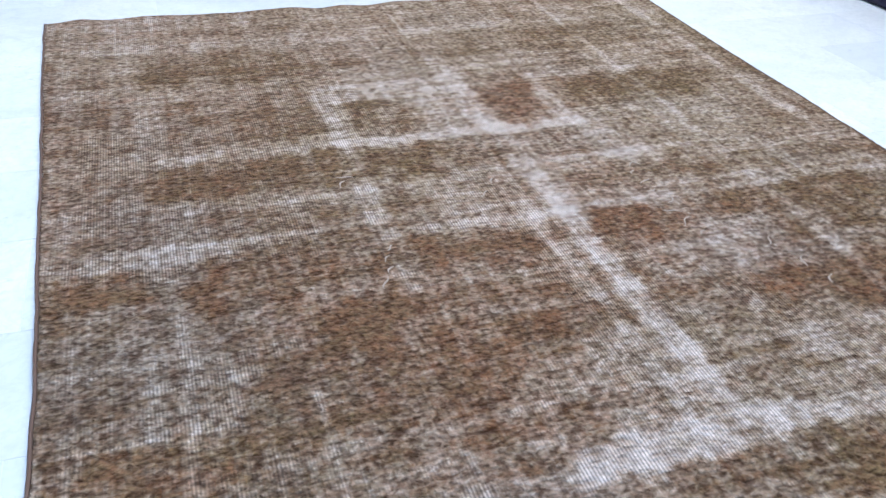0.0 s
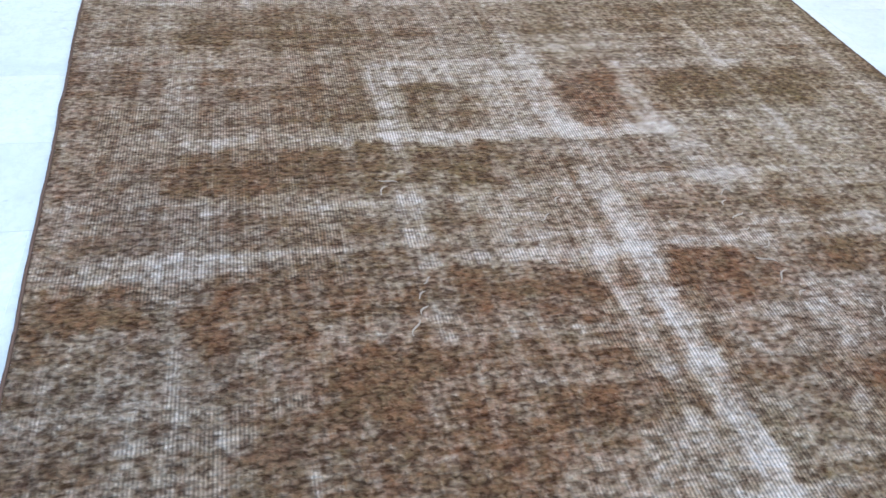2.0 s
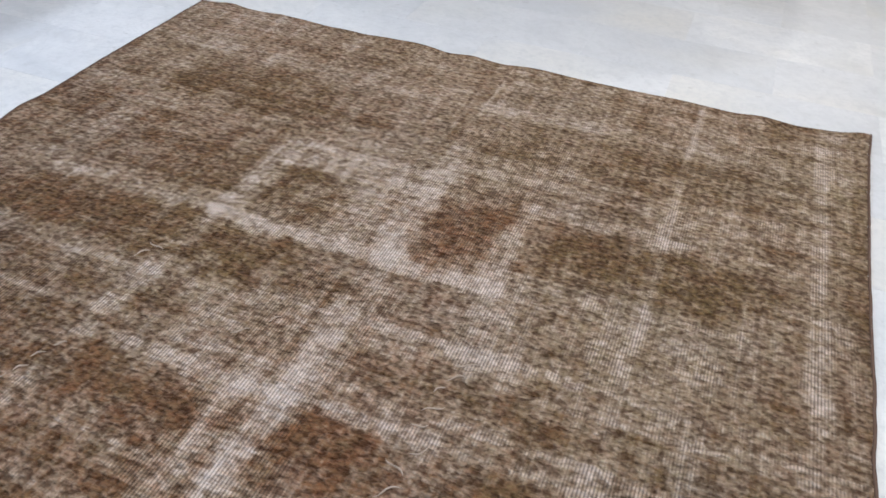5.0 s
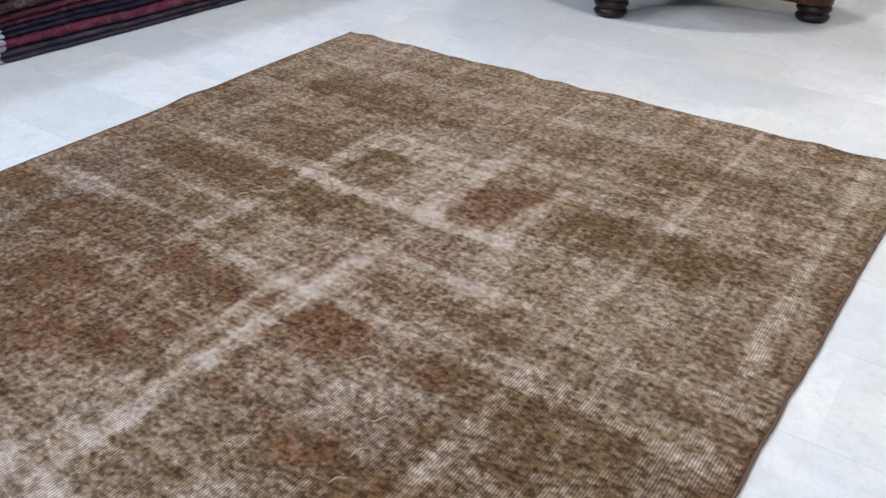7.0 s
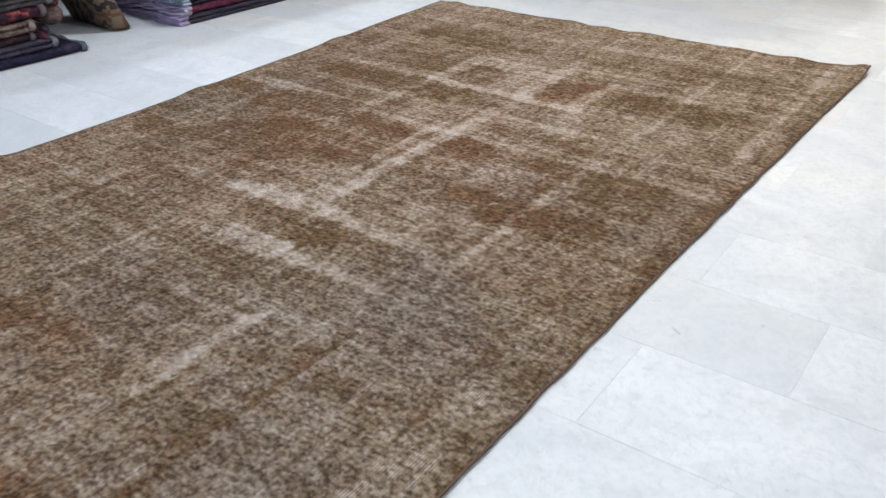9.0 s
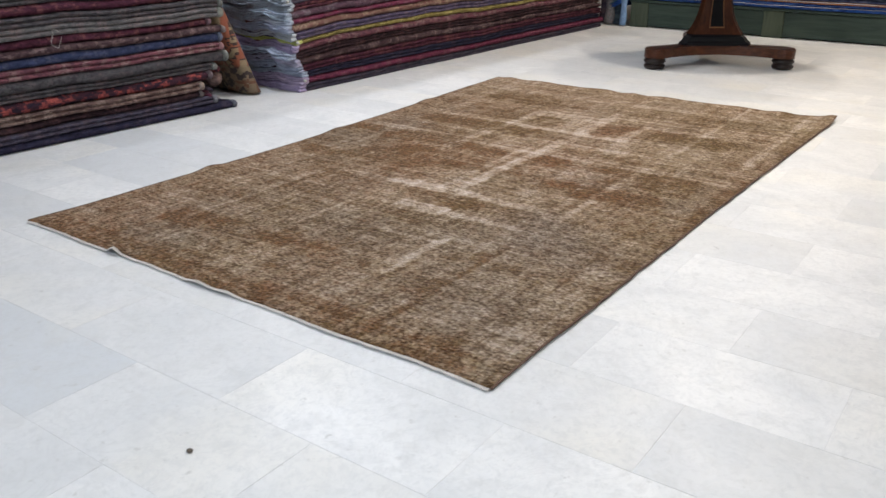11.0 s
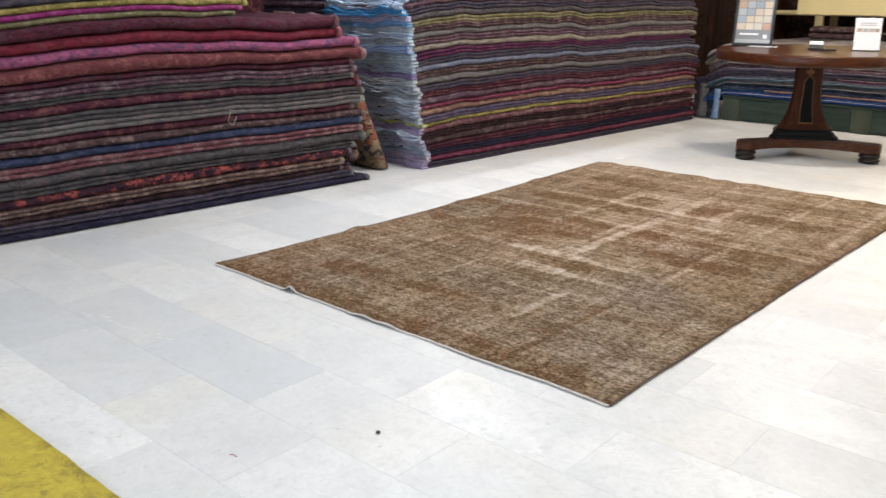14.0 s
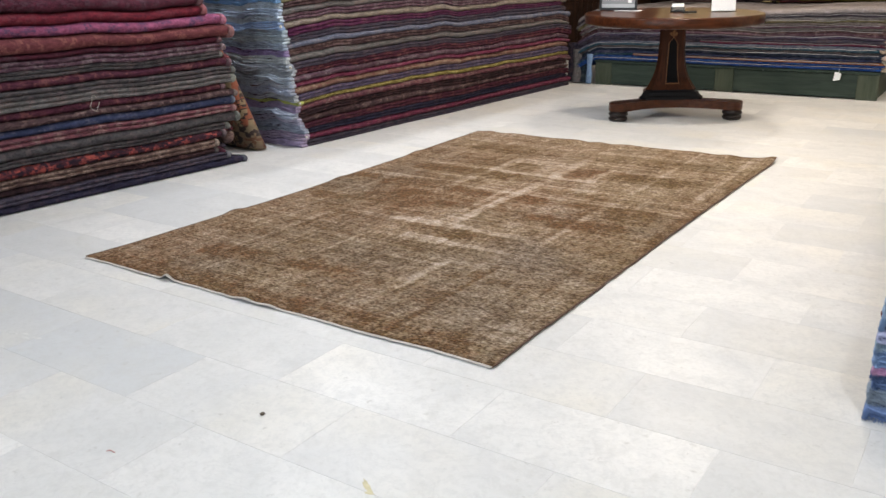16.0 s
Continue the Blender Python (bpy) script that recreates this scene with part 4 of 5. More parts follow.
# two rows hold a short rug beside a longer one: the other dye and where it stops
SHORT_ROW = {2: ("teal", -0.02), 8: ("slate", 0.62)}
s3 = Stack(place_three)
for i, (dye, h) in enumerate(THREE):
    l0, l1 = -0.60 + 0.12 * wobble(i * 1.9, 4, 4), 2.215 + 0.06 * wobble(i * 2.9, 1, 4)
    fr = 0.03 * wobble(i * 2.1, 6, 2)
    if i in SHORT_ROW:
        dye_left, stop = SHORT_ROW[i]
        folded_rug(s3, i, l0, stop, h, 2.1, DYE[dye_left], rug_label(dye_left, "on a green platform"), "rugs on the platform", 1, fr, None, (), 2, 0.05, 1.0, 7.0, 0.04, 24)
        s3.tops.pop()
        l0 = stop + 0.01
    body = folded_rug(s3, i, l0, l1, h, 2.1, DYE[dye], rug_label(dye, "on a green platform"), "rugs on the platform", 1, fr, tuple(1.25 * x for x in ENDS_THREE[i % 5]), (1,), 2, 0.075, 1.0, 7.0, 0.04, 48, fuzz=50)
    if i % 2 == 0:
        secs = []
        for l in np.linspace(max(l0, -0.5) + 0.02, l1 - 0.05, 70):
            l = float(l)
            fe = fr + 0.012 * wobble(l * 1.7, i * 2.3 + 7.0, 8.1) - 0.003
            zz = s3.base(l) - 0.004 + 0.003 * wobble(l * 9, i, 2)
            secs.append([place_three(l, fe + 0.003 * math.cos(a) + 0.004 * wobble(l * 6, i, 5), zz + 0.0028 * math.sin(a)) for a in np.linspace(0, 2 * math.pi, 7)[:-1]])
        part("edging", loft(secs), EDGING, body, "pale overcast edge")


# the stack by the aisle, with pale blue ends
def place_four(l, d, z):
    return (2.905 - 0.020 * (l - 0.255) + d + 0.02 * z, l, z)


FOUR = [
    ("slate", (0.17, 0.25, 0.46), 0.0, 0.035),
    ("umber", (0.30, 0.36, 0.44), 0.02, 0.044),
    ("umber", (0.10, 0.16, 0.32), 0.015, 0.046),
    ("plum", (0.62, 0.34, 0.54), 0.01, 0.014),
    ("mauve", (0.22, 0.32, 0.52), 0.02, 0.048),
    ("camel", (0.34, 0.44, 0.54), 0.01, 0.028),
    ("umber", (0.36, 0.38, 0.54), 0.0, 0.023),
    ("brick", (0.24, 0.36, 0.56), 0.03, 0.031),
    ("camel", (0.36, 0.47, 0.62), 0.03, 0.046),
    ("salmon", (0.32, 0.16, 0.28), 0.16, 0.050),
    ("salmon", (0.42, 0.52, 0.42), 0.18, 0.056),
    ("camel", (0.40, 0.54, 0.64), 0.17, 0.050),
    ("brick", (0.38, 0.48, 0.6), 0.19, 0.052),
    ("brick", (0.38, 0.48, 0.6), 0.2, 0.050),
]
s4 = Stack(place_four)
for i, (dye, ec, back, h) in enumerate(FOUR):
    folded_rug(s4, i, 0.285 + back + (0.30 if i > 8 else 0.0), 2.6, h, 1.1, DYE[dye], rug_label(dye, "with blue fringes" if i < 9 else "on a low stack"), "aisle rug stack", 1, 0.012 * wobble(i, 3, 3) + (0.03 if i > 8 else 0.0), tuple(min(1.12 * x + 0.02, 0.8) for x in ec) if i < 9 else None, (-1,), 2 if h > 0.03 else 1, 0.050, 1.0 if i < 9 else 1.5, 23.0, 0.06, 30, fuzz=260)


# a darker stack beyond it
def place_five(l, d, z):
    return (2.86 - 0.012 * (l - 2.7) + d, l, z)


s5 = Stack(place_five)
for i, dye in enumerate(("night", "ink", "slate", "maroon", "night", "oxblood", "denim", "chocolate", "maroon", "slate", "umber", "night")):
    folded_rug(s5, i, 2.72 + 0.03 * wobble(i, 5, 5), 4.75, 0.048 + 0.008 * (i % 2), 1.1, DYE[dye], rug_label(dye, "in a stack by the aisle"), "far aisle rug stack", 1, 0.01 * wobble(i, 3, 8), None, (), 3, 0.03, 1.0, 31.0, 0.06, 30)


# ---- patterned rug leaning in the gap between the stacks ----
def leaning_rug():
    m, nt, b = nodes("kilim_pattern", 0.95)
    v = tex_coord(nt)
    snap = nt.nodes.new("ShaderNodeVectorMath")
    snap.operation = "SNAP"
    snap.inputs[1].default_value = (0.008, 0.05, 0.008)
    link(nt, v, snap.inputs[0])
    sp = nt.nodes.new("ShaderNodeSeparateXYZ")
    link(nt, v, sp.inputs[0])
    motif = noise_tex(nt, snap.outputs[0], 7.5, 3, 0.6, 0.6)
    col = ramp(nt, motif, [(0.0, (0.20, 0.15, 0.09)), (0.44, (0.035, 0.022, 0.02)), (0.52, (0.17, 0.115, 0.07)), (0.60, (0.13, 0.055, 0.03)), (0.66, (0.18, 0.13, 0.08))])
    field = ramp(nt, motif, [(0.0, (0.26, 0.19, 0.11)), (0.40, (0.05, 0.03, 0.025)), (0.44, (0.27, 0.085, 0.045)), (0.57, (0.26, 0.19, 0.12)), (0.63, (0.22, 0.065, 0.036))])
    for nd in nt.nodes:
        if nd.bl_idname == "ShaderNodeValToRGB":
            nd.color_ramp.interpolation = "CONSTANT"
    up = ramp(nt, sp.outputs[2], [(0.17, grey(0)), (0.19, grey(1))])
    col = mix(nt, up, col, field)
    h = noise_tex(nt, v, 220, 2)
    col = mix(nt, 0.5, col, ramp(nt, h, [(0.3, grey(0.5)), (0.7, grey(1))]), "MULTIPLY")
    link(nt, col, b.inputs["Base Color"])
    bump(nt, b, h, 0.6, 0.004)
    secs = []
    for z in np.linspace(0, 0.80, 22):
        z = float(z)
        lean = 0.40 * z
        ring = []
        for k in range(18):
            a = 2 * math.pi * k / 18
            c, s = math.cos(a), math.sin(a)
            px = 0.21 * math.copysign(abs(c) ** 0.45, c)
            py = 0.055 * math.copysign(abs(s) ** 0.55, s) * (1 + 0.12 * wobble(z * 4, k * 0.7, 1))
            ring.append((px - 0.05 * z, py - lean, z + (0.012 * wobble(k, 2, 3) if z == 0 else 0) + 0.012))
        secs.append(ring)
    ob = part("leaning_rug", loft(secs), m, None, smooth=True)
    ob.matrix_world = pose(-1.16, 2.003, 0, 0, 0, -4)
    tagged(ob, "folded rust and cream patterned rug standing upright, leaning", "rug")


leaning_rug()


# ---- yellow rug on the floor ----
def yellow_rug():
    m, nt, b = nodes("yellow_pile", 0.95)
    v = tex_coord(nt)
    a = noise_tex(nt, v, 6.5, 8, 0.84, 0.6)
    c = noise_tex(nt, v, 40, 4, 0.6)
    col = mix(nt, ramp(nt, a, [(0.50, grey(0)), (0.60, grey(0.85))]), (0.50, 0.40, 0.045), (0.19, 0.155, 0.030))
    col = mix(nt, ramp(nt, c, [(0.4, grey(0.4)), (0.65, grey(0))]), col, (0.36, 0.26, 0.03))
    h = noise_tex(nt, v, 260, 2)
    col = mix(nt, 0.5, col, ramp(nt, h, [(0.3, grey(0.55)), (0.7, grey(1))]), "MULTIPLY")
    link(nt, col, b.inputs["Base Color"])
    bump(nt, b, h, 0.6, 0.004)
    bm = bmesh.new()
    nx, ny = 90, 60
    g = [[bm.verts.new((-1.3 + 3.2 * i / nx, -1.185 - 1.9 * j / ny + 0.005 * wobble(i * 0.35, j * 0.2, 2), 0.009 + 0.003 * wobble(i * 0.1, j * 0.1, 4))) for i in range(nx + 1)] for j in range(ny + 1)]
    for j in range(ny):
        for i in range(nx):
            bm.faces.new((g[j][i], g[j + 1][i], g[j + 1][i + 1], g[j][i + 1]))
    ring = [e for e in bm.edges if e.is_boundary]
    ext = bmesh.ops.extrude_edge_only(bm, edges=ring)["geom"]
    for q in ext:
        if isinstance(q, bmesh.types.BMVert):
            q.co.z = 0.0008
    ob = part("yellow_rug", bm, m, None, smooth=True)
    tagged(ob, "mustard yellow overdyed rug with dark floral traces", "rug")


yellow_rug()


# ---- pedestal table ----
TABLE_X, TABLE_Y, TABLE_TURN = 0.865, 4.621, 33.4


def tri_star(r_foot, r_in, end_r, n=12):
    """A three-armed outline with round ends and hollow sides, arms at 30, 150 and 270 degrees less 60."""
    pts = []
    for k in range(3):
        a = radians(210 + 120 * k)
        cx, cy = r_foot * math.cos(a), r_foot * math.sin(a)
        for i in range(n + 1):
            t = a - radians(100) + radians(200) * i / n
            pts.append((cx + end_r * math.cos(t), cy + end_r * math.sin(t)))
        b = a + radians(60)
        nx0, ny0 = r_in * math.cos(b), r_in * math.sin(b)
        p0 = pts[-1]
        a2 = radians(210 + 120 * (k + 1))
        t2 = a2 - radians(100)
        p1 = (r_foot * math.cos(a2) + end_r * math.cos(t2), r_foot * math.sin(a2) + end_r * math.sin(t2))
        for i in range(1, n):
            f = i / n
            mx = (p0[0] * (1 - f) ** 2 + 2 * f * (1 - f) * (2 * nx0 - (p0[0] + p1[0]) / 2) + p1[0] * f * f)
            my = (p0[1] * (1 - f) ** 2 + 2 * f * (1 - f) * (2 * ny0 - (p0[1] + p1[1]) / 2) + p1[1] * f * f)
            pts.append((mx, my))
    return pts


def tri_section(r, z, cut=0.22):
    """A triangle with cut corners at height z; its flat faces lie r from the axis, one facing -y."""
    pts = []
    for k in range(3):
        a = radians(210 + 120 * k)
        for s in (-1, 1):
            reach = r * 2 * (1 - cut)
            w = r * 2 * cut * math.tan(radians(30))
            dx, dy = -math.sin(a), math.cos(a)
            pts.append((reach * math.cos(a) + s * w * dx, reach * math.sin(a) + s * w * dy, z))
    return pts


def column_r(z):
    """Distance of the column's faces from its axis at height z."""
    f = max(0.0, min(1.0, (z - 0.215) / 0.49))
    return 0.068 + 0.066 * (1 - f) ** 4.2


def pedestal_table():
    e = empty("pedestal_table", pose(TABLE_X, TABLE_Y, 0, 0, 0, TABLE_TURN))
    tagged(e, "round polished mahogany pedestal table with ebonised inlay", "table")
    top = lathe([(0.05, 0.708), (0.650, 0.708), (0.662, 0.711), (0.667, 0.718), (0.668, 0.735), (0.668, 0.774), (0.665, 0.781), (0.657, 0.785), (0.64, 0.786)], 72)
    lean = pose(0, 0, 0.70, 0, 0, -TABLE_TURN) @ Matrix.Rotation(radians(0.8), 4, Vector((0.947, 0.32, 0))) @ pose(0, 0, -0.70, 0, 0, TABLE_TURN)
    bmesh.ops.transform(top, matrix=lean, verts=top.verts)
    part("tabletop", top, MAHOGANY, e, "polished mahogany round top", True)
    part("block", lathe([(0.16, 0.672), (0.30, 0.684), (0.30, 0.702)], 24), MAHOGANY, e)
    zs = [0.215 + 0.485 * i / 16 for i in range(17)]
    part("column", loft([tri_section(column_r(z), z) for z in zs]), MAHOGANY_V, e)
    part("collar", loft([tri_section(r, z, 0.2) for r, z in ((0.166, 0.142), (0.164, 0.160), (0.152, 0.172), (0.146, 0.186), (0.142, 0.196), (0.132, 0.204), (0.127, 0.218))]), EBONY, e, "black stepped moulding")
    part("platform", prism(tri_star(0.498, 0.145, 0.078), 0.078, 0.142, 0.006), MAHOGANY, e)
    for k in range(3):
        a = radians(210 + 120 * k)
        bm = lathe([(0.05, 0.0), (0.062, 0.004), (0.072, 0.02), (0.072, 0.032), (0.064, 0.042), (0.060, 0.047), (0.066, 0.052), (0.074, 0.064), (0.074, 0.076), (0.066, 0.088), (0.062, 0.099)], 28)
        bmesh.ops.translate(bm, verts=bm.verts, vec=(0.503 * math.cos(a), 0.503 * math.sin(a), 0))
        bmesh.ops.scale(bm, verts=bm.verts, vec=(1, 1, 0.8))
        part("foot", bm, FOOT, e, "turned dark bun foot", True)
    # a pointed black panel with a pale line round it, and a small inlaid ornament, on each face
    for k in range(3):
        rot = Matrix.Rotation(radians(120 * k), 4, "Z")
        for nm, grow, mat, lift, lab in (("inlay_line", 0.009, INLAY, 0.0015, "pale inlaid line"), ("lancet_panel", 0.0, EBONY, 0.003, "black pointed panel")):
            z0, z1, zt = 0.265 - grow, 0.545, 0.60 + grow * 1.6
            rows = [z0 + (z1 - z0) * i / 8 for i in range(9)]
            side = [(0.030 + grow * 0.7 + 0.016 * (1 - (z - z0) / (z1 - z0)) ** 1.5, z) for z in rows]
            side += [(0.034 + grow * 0.7, z1 + 0.004), (0.022 + grow * 0.6, 0.572), (0.010 + grow * 0.4, 0.588), (0.0, zt)]
            bm = bmesh.new()
            ring_l, ring_r, back_l, back_r = [], [], [], []
            for w, z in side:
                y = -column_r(z) - lift
                ring_l.append(bm.verts.new(rot @ Vector((-w, y, z))))
                ring_r.append(bm.verts.new(rot @ Vector((max(w, 0.0004), y, z))))
                back_l.append(bm.verts.new(rot @ Vector((-w, y + 0.006 + lift, z))))
                back_r.append(bm.verts.new(rot @ Vector((max(w, 0.0004), y + 0.006 + lift, z))))
            for i in range(len(side) - 1):
                bm.faces.new((ring_l[i], ring_r[i], ring_r[i + 1], ring_l[i + 1]))
                bm.faces.new((ring_l[i], ring_l[i + 1], back_l[i + 1], back_l[i]))
                bm.faces.new((ring_r[i], back_r[i], back_r[i + 1], ring_r[i + 1]))
            bm.faces.new((ring_l[0], back_l[0], back_r[0], ring_r[0]))
            bmesh.ops.recalc_face_normals(bm, faces=bm.faces)
            part(nm, bm, mat, e, lab)
        bm = bmesh.new()
        for cx, cz, sx, sz in ((0, 0.640, 0.010, 0.020), (-0.020, 0.632, 0.010, 0.011), (0.020, 0.632, 0.010, 0.011), (0, 0.618, 0.024, 0.005)):
            y = -column_r(cz) - 0.001
            c = [bm.verts.new(rot @ Vector((cx + sx * math.cos(t), y - 0.001, cz + sz * math.sin(t)))) for t in np.linspace(0, 2 * math.pi, 13)[:-1]]
            bm.faces.new(c)
            d = bmesh.ops.extrude_face_region(bm, geom=list({f for v in c for f in v.link_faces}))
            for q in d["geom"]:
                if isinstance(q, bmesh.types.BMVert):
                    q.co += (rot @ Vector((0, 0.004, 0)))
        bmesh.ops.recalc_face_normals(bm, faces=bm.faces)
        part("inlay_ornament", bm, INLAY, e, "small pale inlaid ornament")


pedestal_table()
TOP = 0.7880


# ---- things on the table ----
def sample_frame():
    e = empty("sample_frame", pose(0.375, 4.72, TOP, 0, 0, 14))
    tagged(e, "black framed board of small colour samples standing on the table", "picture frame")
    w, h = 0.30, 0.42
    tilt = Matrix.Rotation(radians(-8), 4, "X")
    def put(nm, bm, mat, lab=""):
        bmesh.ops.transform(bm, matrix=tilt, verts=bm.verts)
        return part(nm, bm, mat, e, lab)
    for x0, x1, z0, z1 in ((-w / 2, w / 2, 0.004, 0.022), (-w / 2, w / 2, h - 0.018, h), (-w / 2, -w / 2 + 0.018, 0.022, h - 0.018), (w / 2 - 0.018, w / 2, 0.022, h - 0.018)):
        put("frame_bar", box(x0, -0.012, z0, x1, 0.012, z1, 0.002), BLACK)
    put("backing", box(-w / 2 + 0.018, 0.0, 0.022, w / 2 - 0.018, 0.010, h - 0.018), plain("sample_card", (0.24, 0.25, 0.27), 0.25, gloss=0.5))
    tones = [(0.62, 0.52, 0.42), (0.50, 0.36, 0.26), (0.60, 0.58, 0.52), (0.34, 0.40, 0.46), (0.56, 0.42, 0.34), (0.66, 0.60, 0.50), (0.42, 0.46, 0.50), (0.55, 0.35, 0.28)]
    for r in range(5):
        for c in range(4):
            x0, z0 = -0.125 + c * 0.063, 0.125 + r * 0.055
            put("sample", box(x0, -0.0035, z0, x0 + 0.058, 0.001, z0 + 0.05), plain("sample_tone", tones[(r * 3 + c * 5) % 8], 0.5))
    put("caption_bar", box(-0.10, -0.002, 0.085, 0.04, 0.001, 0.098), WHITE_PAPER, "pale unreadable caption line")
    put("lower_strip", box(-0.130, -0.002, 0.024, 0.130, 0.001, 0.052), plain("strip_grey", (0.40, 0.42, 0.45), 0.5), "pale grey strip")
    put("round_seal", box(0.075, -0.002, 0.06, 0.105, 0.001, 0.09, 0.0005), WHITE_PAPER, "pale round seal")
    part("leaflet", box(-0.02, -0.075, 0.0, 0.19, 0.03, 0.003), WHITE_PAPER, e, "white sheet lying under the frame")


sample_frame()


def card_holder():
    e = empty("card_holder", pose(0.90, 4.62, TOP, 0, 0, 20))
    tagged(e, "small black holder with white cards", "card holder")
    part("tray", box(-0.055, -0.03, 0, 0.055, 0.03, 0.016, 0.003), BLACK, e)
    bm = box(-0.045, -0.004, 0.012, 0.045, 0.004, 0.066, 0.001)
    bmesh.ops.rotate(bm, verts=bm.verts, cent=(0, 0, 0.012), matrix=Matrix.Rotation(radians(-25), 3, "X"))
    part("card", bm, WHITE_PAPER, e, "white card")
    bm = box(-0.05, -0.012, 0.008, 0.05, -0.008, 0.036, 0.001)
    bmesh.ops.rotate(bm, verts=bm.verts, cent=(0, 0, 0.012), matrix=Matrix.Rotation(radians(-25), 3, "X"))
    part("front_lip", bm, BLACK, e)


card_holder()
pen = part("pen_case", box(-0.05, -0.012, 0, 0.05, 0.012, 0.014, 0.004, 2), BLACK)
pen.matrix_world = pose(1.03, 4.50, TOP, 0, 0, 32)
tagged(pen, "small black case lying on the table", "case")


def brochure_stand():
    e = empty("brochure_stand", pose(1.20, 4.78, TOP, 0, 0, 24))
    tagged(e, "clear stand holding white printed leaflets", "brochure stand")
    tilt = Matrix.Rotation(radians(-10), 4, "X")
    gl, nt, b = nodes("clear_acrylic", 0.05)
    b.inputs["Transmission Weight"].default_value = 1.0
    b.inputs["Base Color"].default_value = (0.95, 0.97, 1.0, 1)
    def put(nm, bm, mat, lab=""):
        bmesh.ops.transform(bm, matrix=tilt, verts=bm.verts)
        return part(nm, bm, mat, e, lab)
    put("leaflet", box(-0.088, 0.0, 0.006, 0.088, 0.012, 0.235, 0.001), WHITE_PAPER, "white printed leaflet")
    for x0, c in ((-0.075, (0.45, 0.36, 0.28)), (-0.035, (0.40, 0.42, 0.44)), (0.005, (0.46, 0.40, 0.36)), (0.042, (0.36, 0.30, 0.26))):
        put("picture", box(x0, -0.0022, 0.135, x0 + 0.033, 0.001, 0.160), plain("picture_tone", c, 0.5), "small printed picture")
    for z in (0.195, 0.180):
        put("text_bar", box(-0.055, -0.0022, z, 0.055, 0.001, z + 0.006), plain("print_grey", (0.45, 0.46, 0.5), 0.6), "unreadable line of print")
    part("foot_plate", box(-0.09, -0.03, 0.0, 0.09, 0.075, 0.004, 0.001), gl, e, "clear base")


brochure_stand()


# ---- green platform under the back rugs ----
def platform_crate():
    e = empty("green_platform", pose(0, 0, 0))
    tagged(e, "low green painted wooden platform carrying a pile of rugs", "platform")
    xa, xb, ya, yb, h = -0.40, 2.185, 6.115, 8.38, 0.235
    for nm, y in (("front_board", ya), ("back_board", yb - 0.03)):
        part(nm, box(xa + 0.03, y + 0.012, 0.012, xb - 0.03, y + 0.03, h - 0.02, 0.003), GREEN_WOOD, e)
    for x in (xa, xb - 0.03):
        part("side_board", box(x + 0.008, ya + 0.04, 0.012, x + 0.026, yb - 0.03, h - 0.02, 0.003), GREEN_POST, e)
    for x in (xa, 0.80, xb - 0.17):
        part("post", box(x, ya, 0.0, x + 0.17, ya + 0.045, h - 0.018, 0.004), GREEN_POST, e)
        part("post", box(x, yb - 0.045, 0.0, x + 0.17, yb, h - 0.018, 0.004), GREEN_POST, e)
    part("deck", box(xa - 0.01, ya - 0.01, h - 0.016, xb + 0.01, yb, h + 0.006, 0.003), GREEN_WOOD, e)


platform_crate()


def price_tag():
    e = empty("price_tag", pose(1.865, 6.05, 0.20, 0, 8, 0))
    tagged(e, "white paper tag hanging from the pile of rugs", "tag")
    bm = box(-0.026, -0.002, -0.034, 0.026, 0.001, 0.034, 0.0008)
    for v in bm.verts:
        v.co.y += -0.012 * math.sin((v.co.z + 0.05) * 20) + 0.1 * v.co.x
        v.co.z += 0.35 * v.co.x * (1 if v.co.z < 0 else -0.4)
    part("paper", bm, WHITE_PAPER, e)
    part("string", box(-0.001, -0.001, 0.03, 0.001, 0.001, 0.10), WHITE_PAPER, e)


price_tag()


# blue cloth hanging at the platform's corner
def hanging_end(x, y, w, z1, mat, label):
    secs = []
    for z in np.linspace(0.012, z1, 14):
        z = float(z)
        secs.append([(x + w * math.cos(a) * (1 + 0.3 * wobble(z * 9, a, x)), y + 0.020 * math.sin(a) + 0.05 * (z - 0.1), z) for a in np.linspace(0, 2 * math.pi, 11)[:-1]])
    ob = part("hanging_rug_end", loft(secs), mat, None, smooth=True)
    tagged(ob, label, "rug end")


hanging_end(-0.445, 6.06, 0.030, 0.30, fringe_cloth((0.20, 0.30, 0.48)), "pale blue rug end hanging beside the green platform")
hanging_end(-0.535, 6.12, 0.055, 0.29, pile_cloth(*DYE["ink"]), "dark rug end hanging down beside the green platform")
hanging_end(-0.655, 6.13, 0.060, 0.40, pile_cloth(*[faded(c, 1.1) for c in DYE["slate"]]), "grey rug end drooping over the platform corner")
hanging_end(-0.60, 6.10, 0.045, 0.34, pile_cloth(*[faded(c, 1.1) for c in DYE["sage"]]), "sage green rug end drooping over the platform corner")


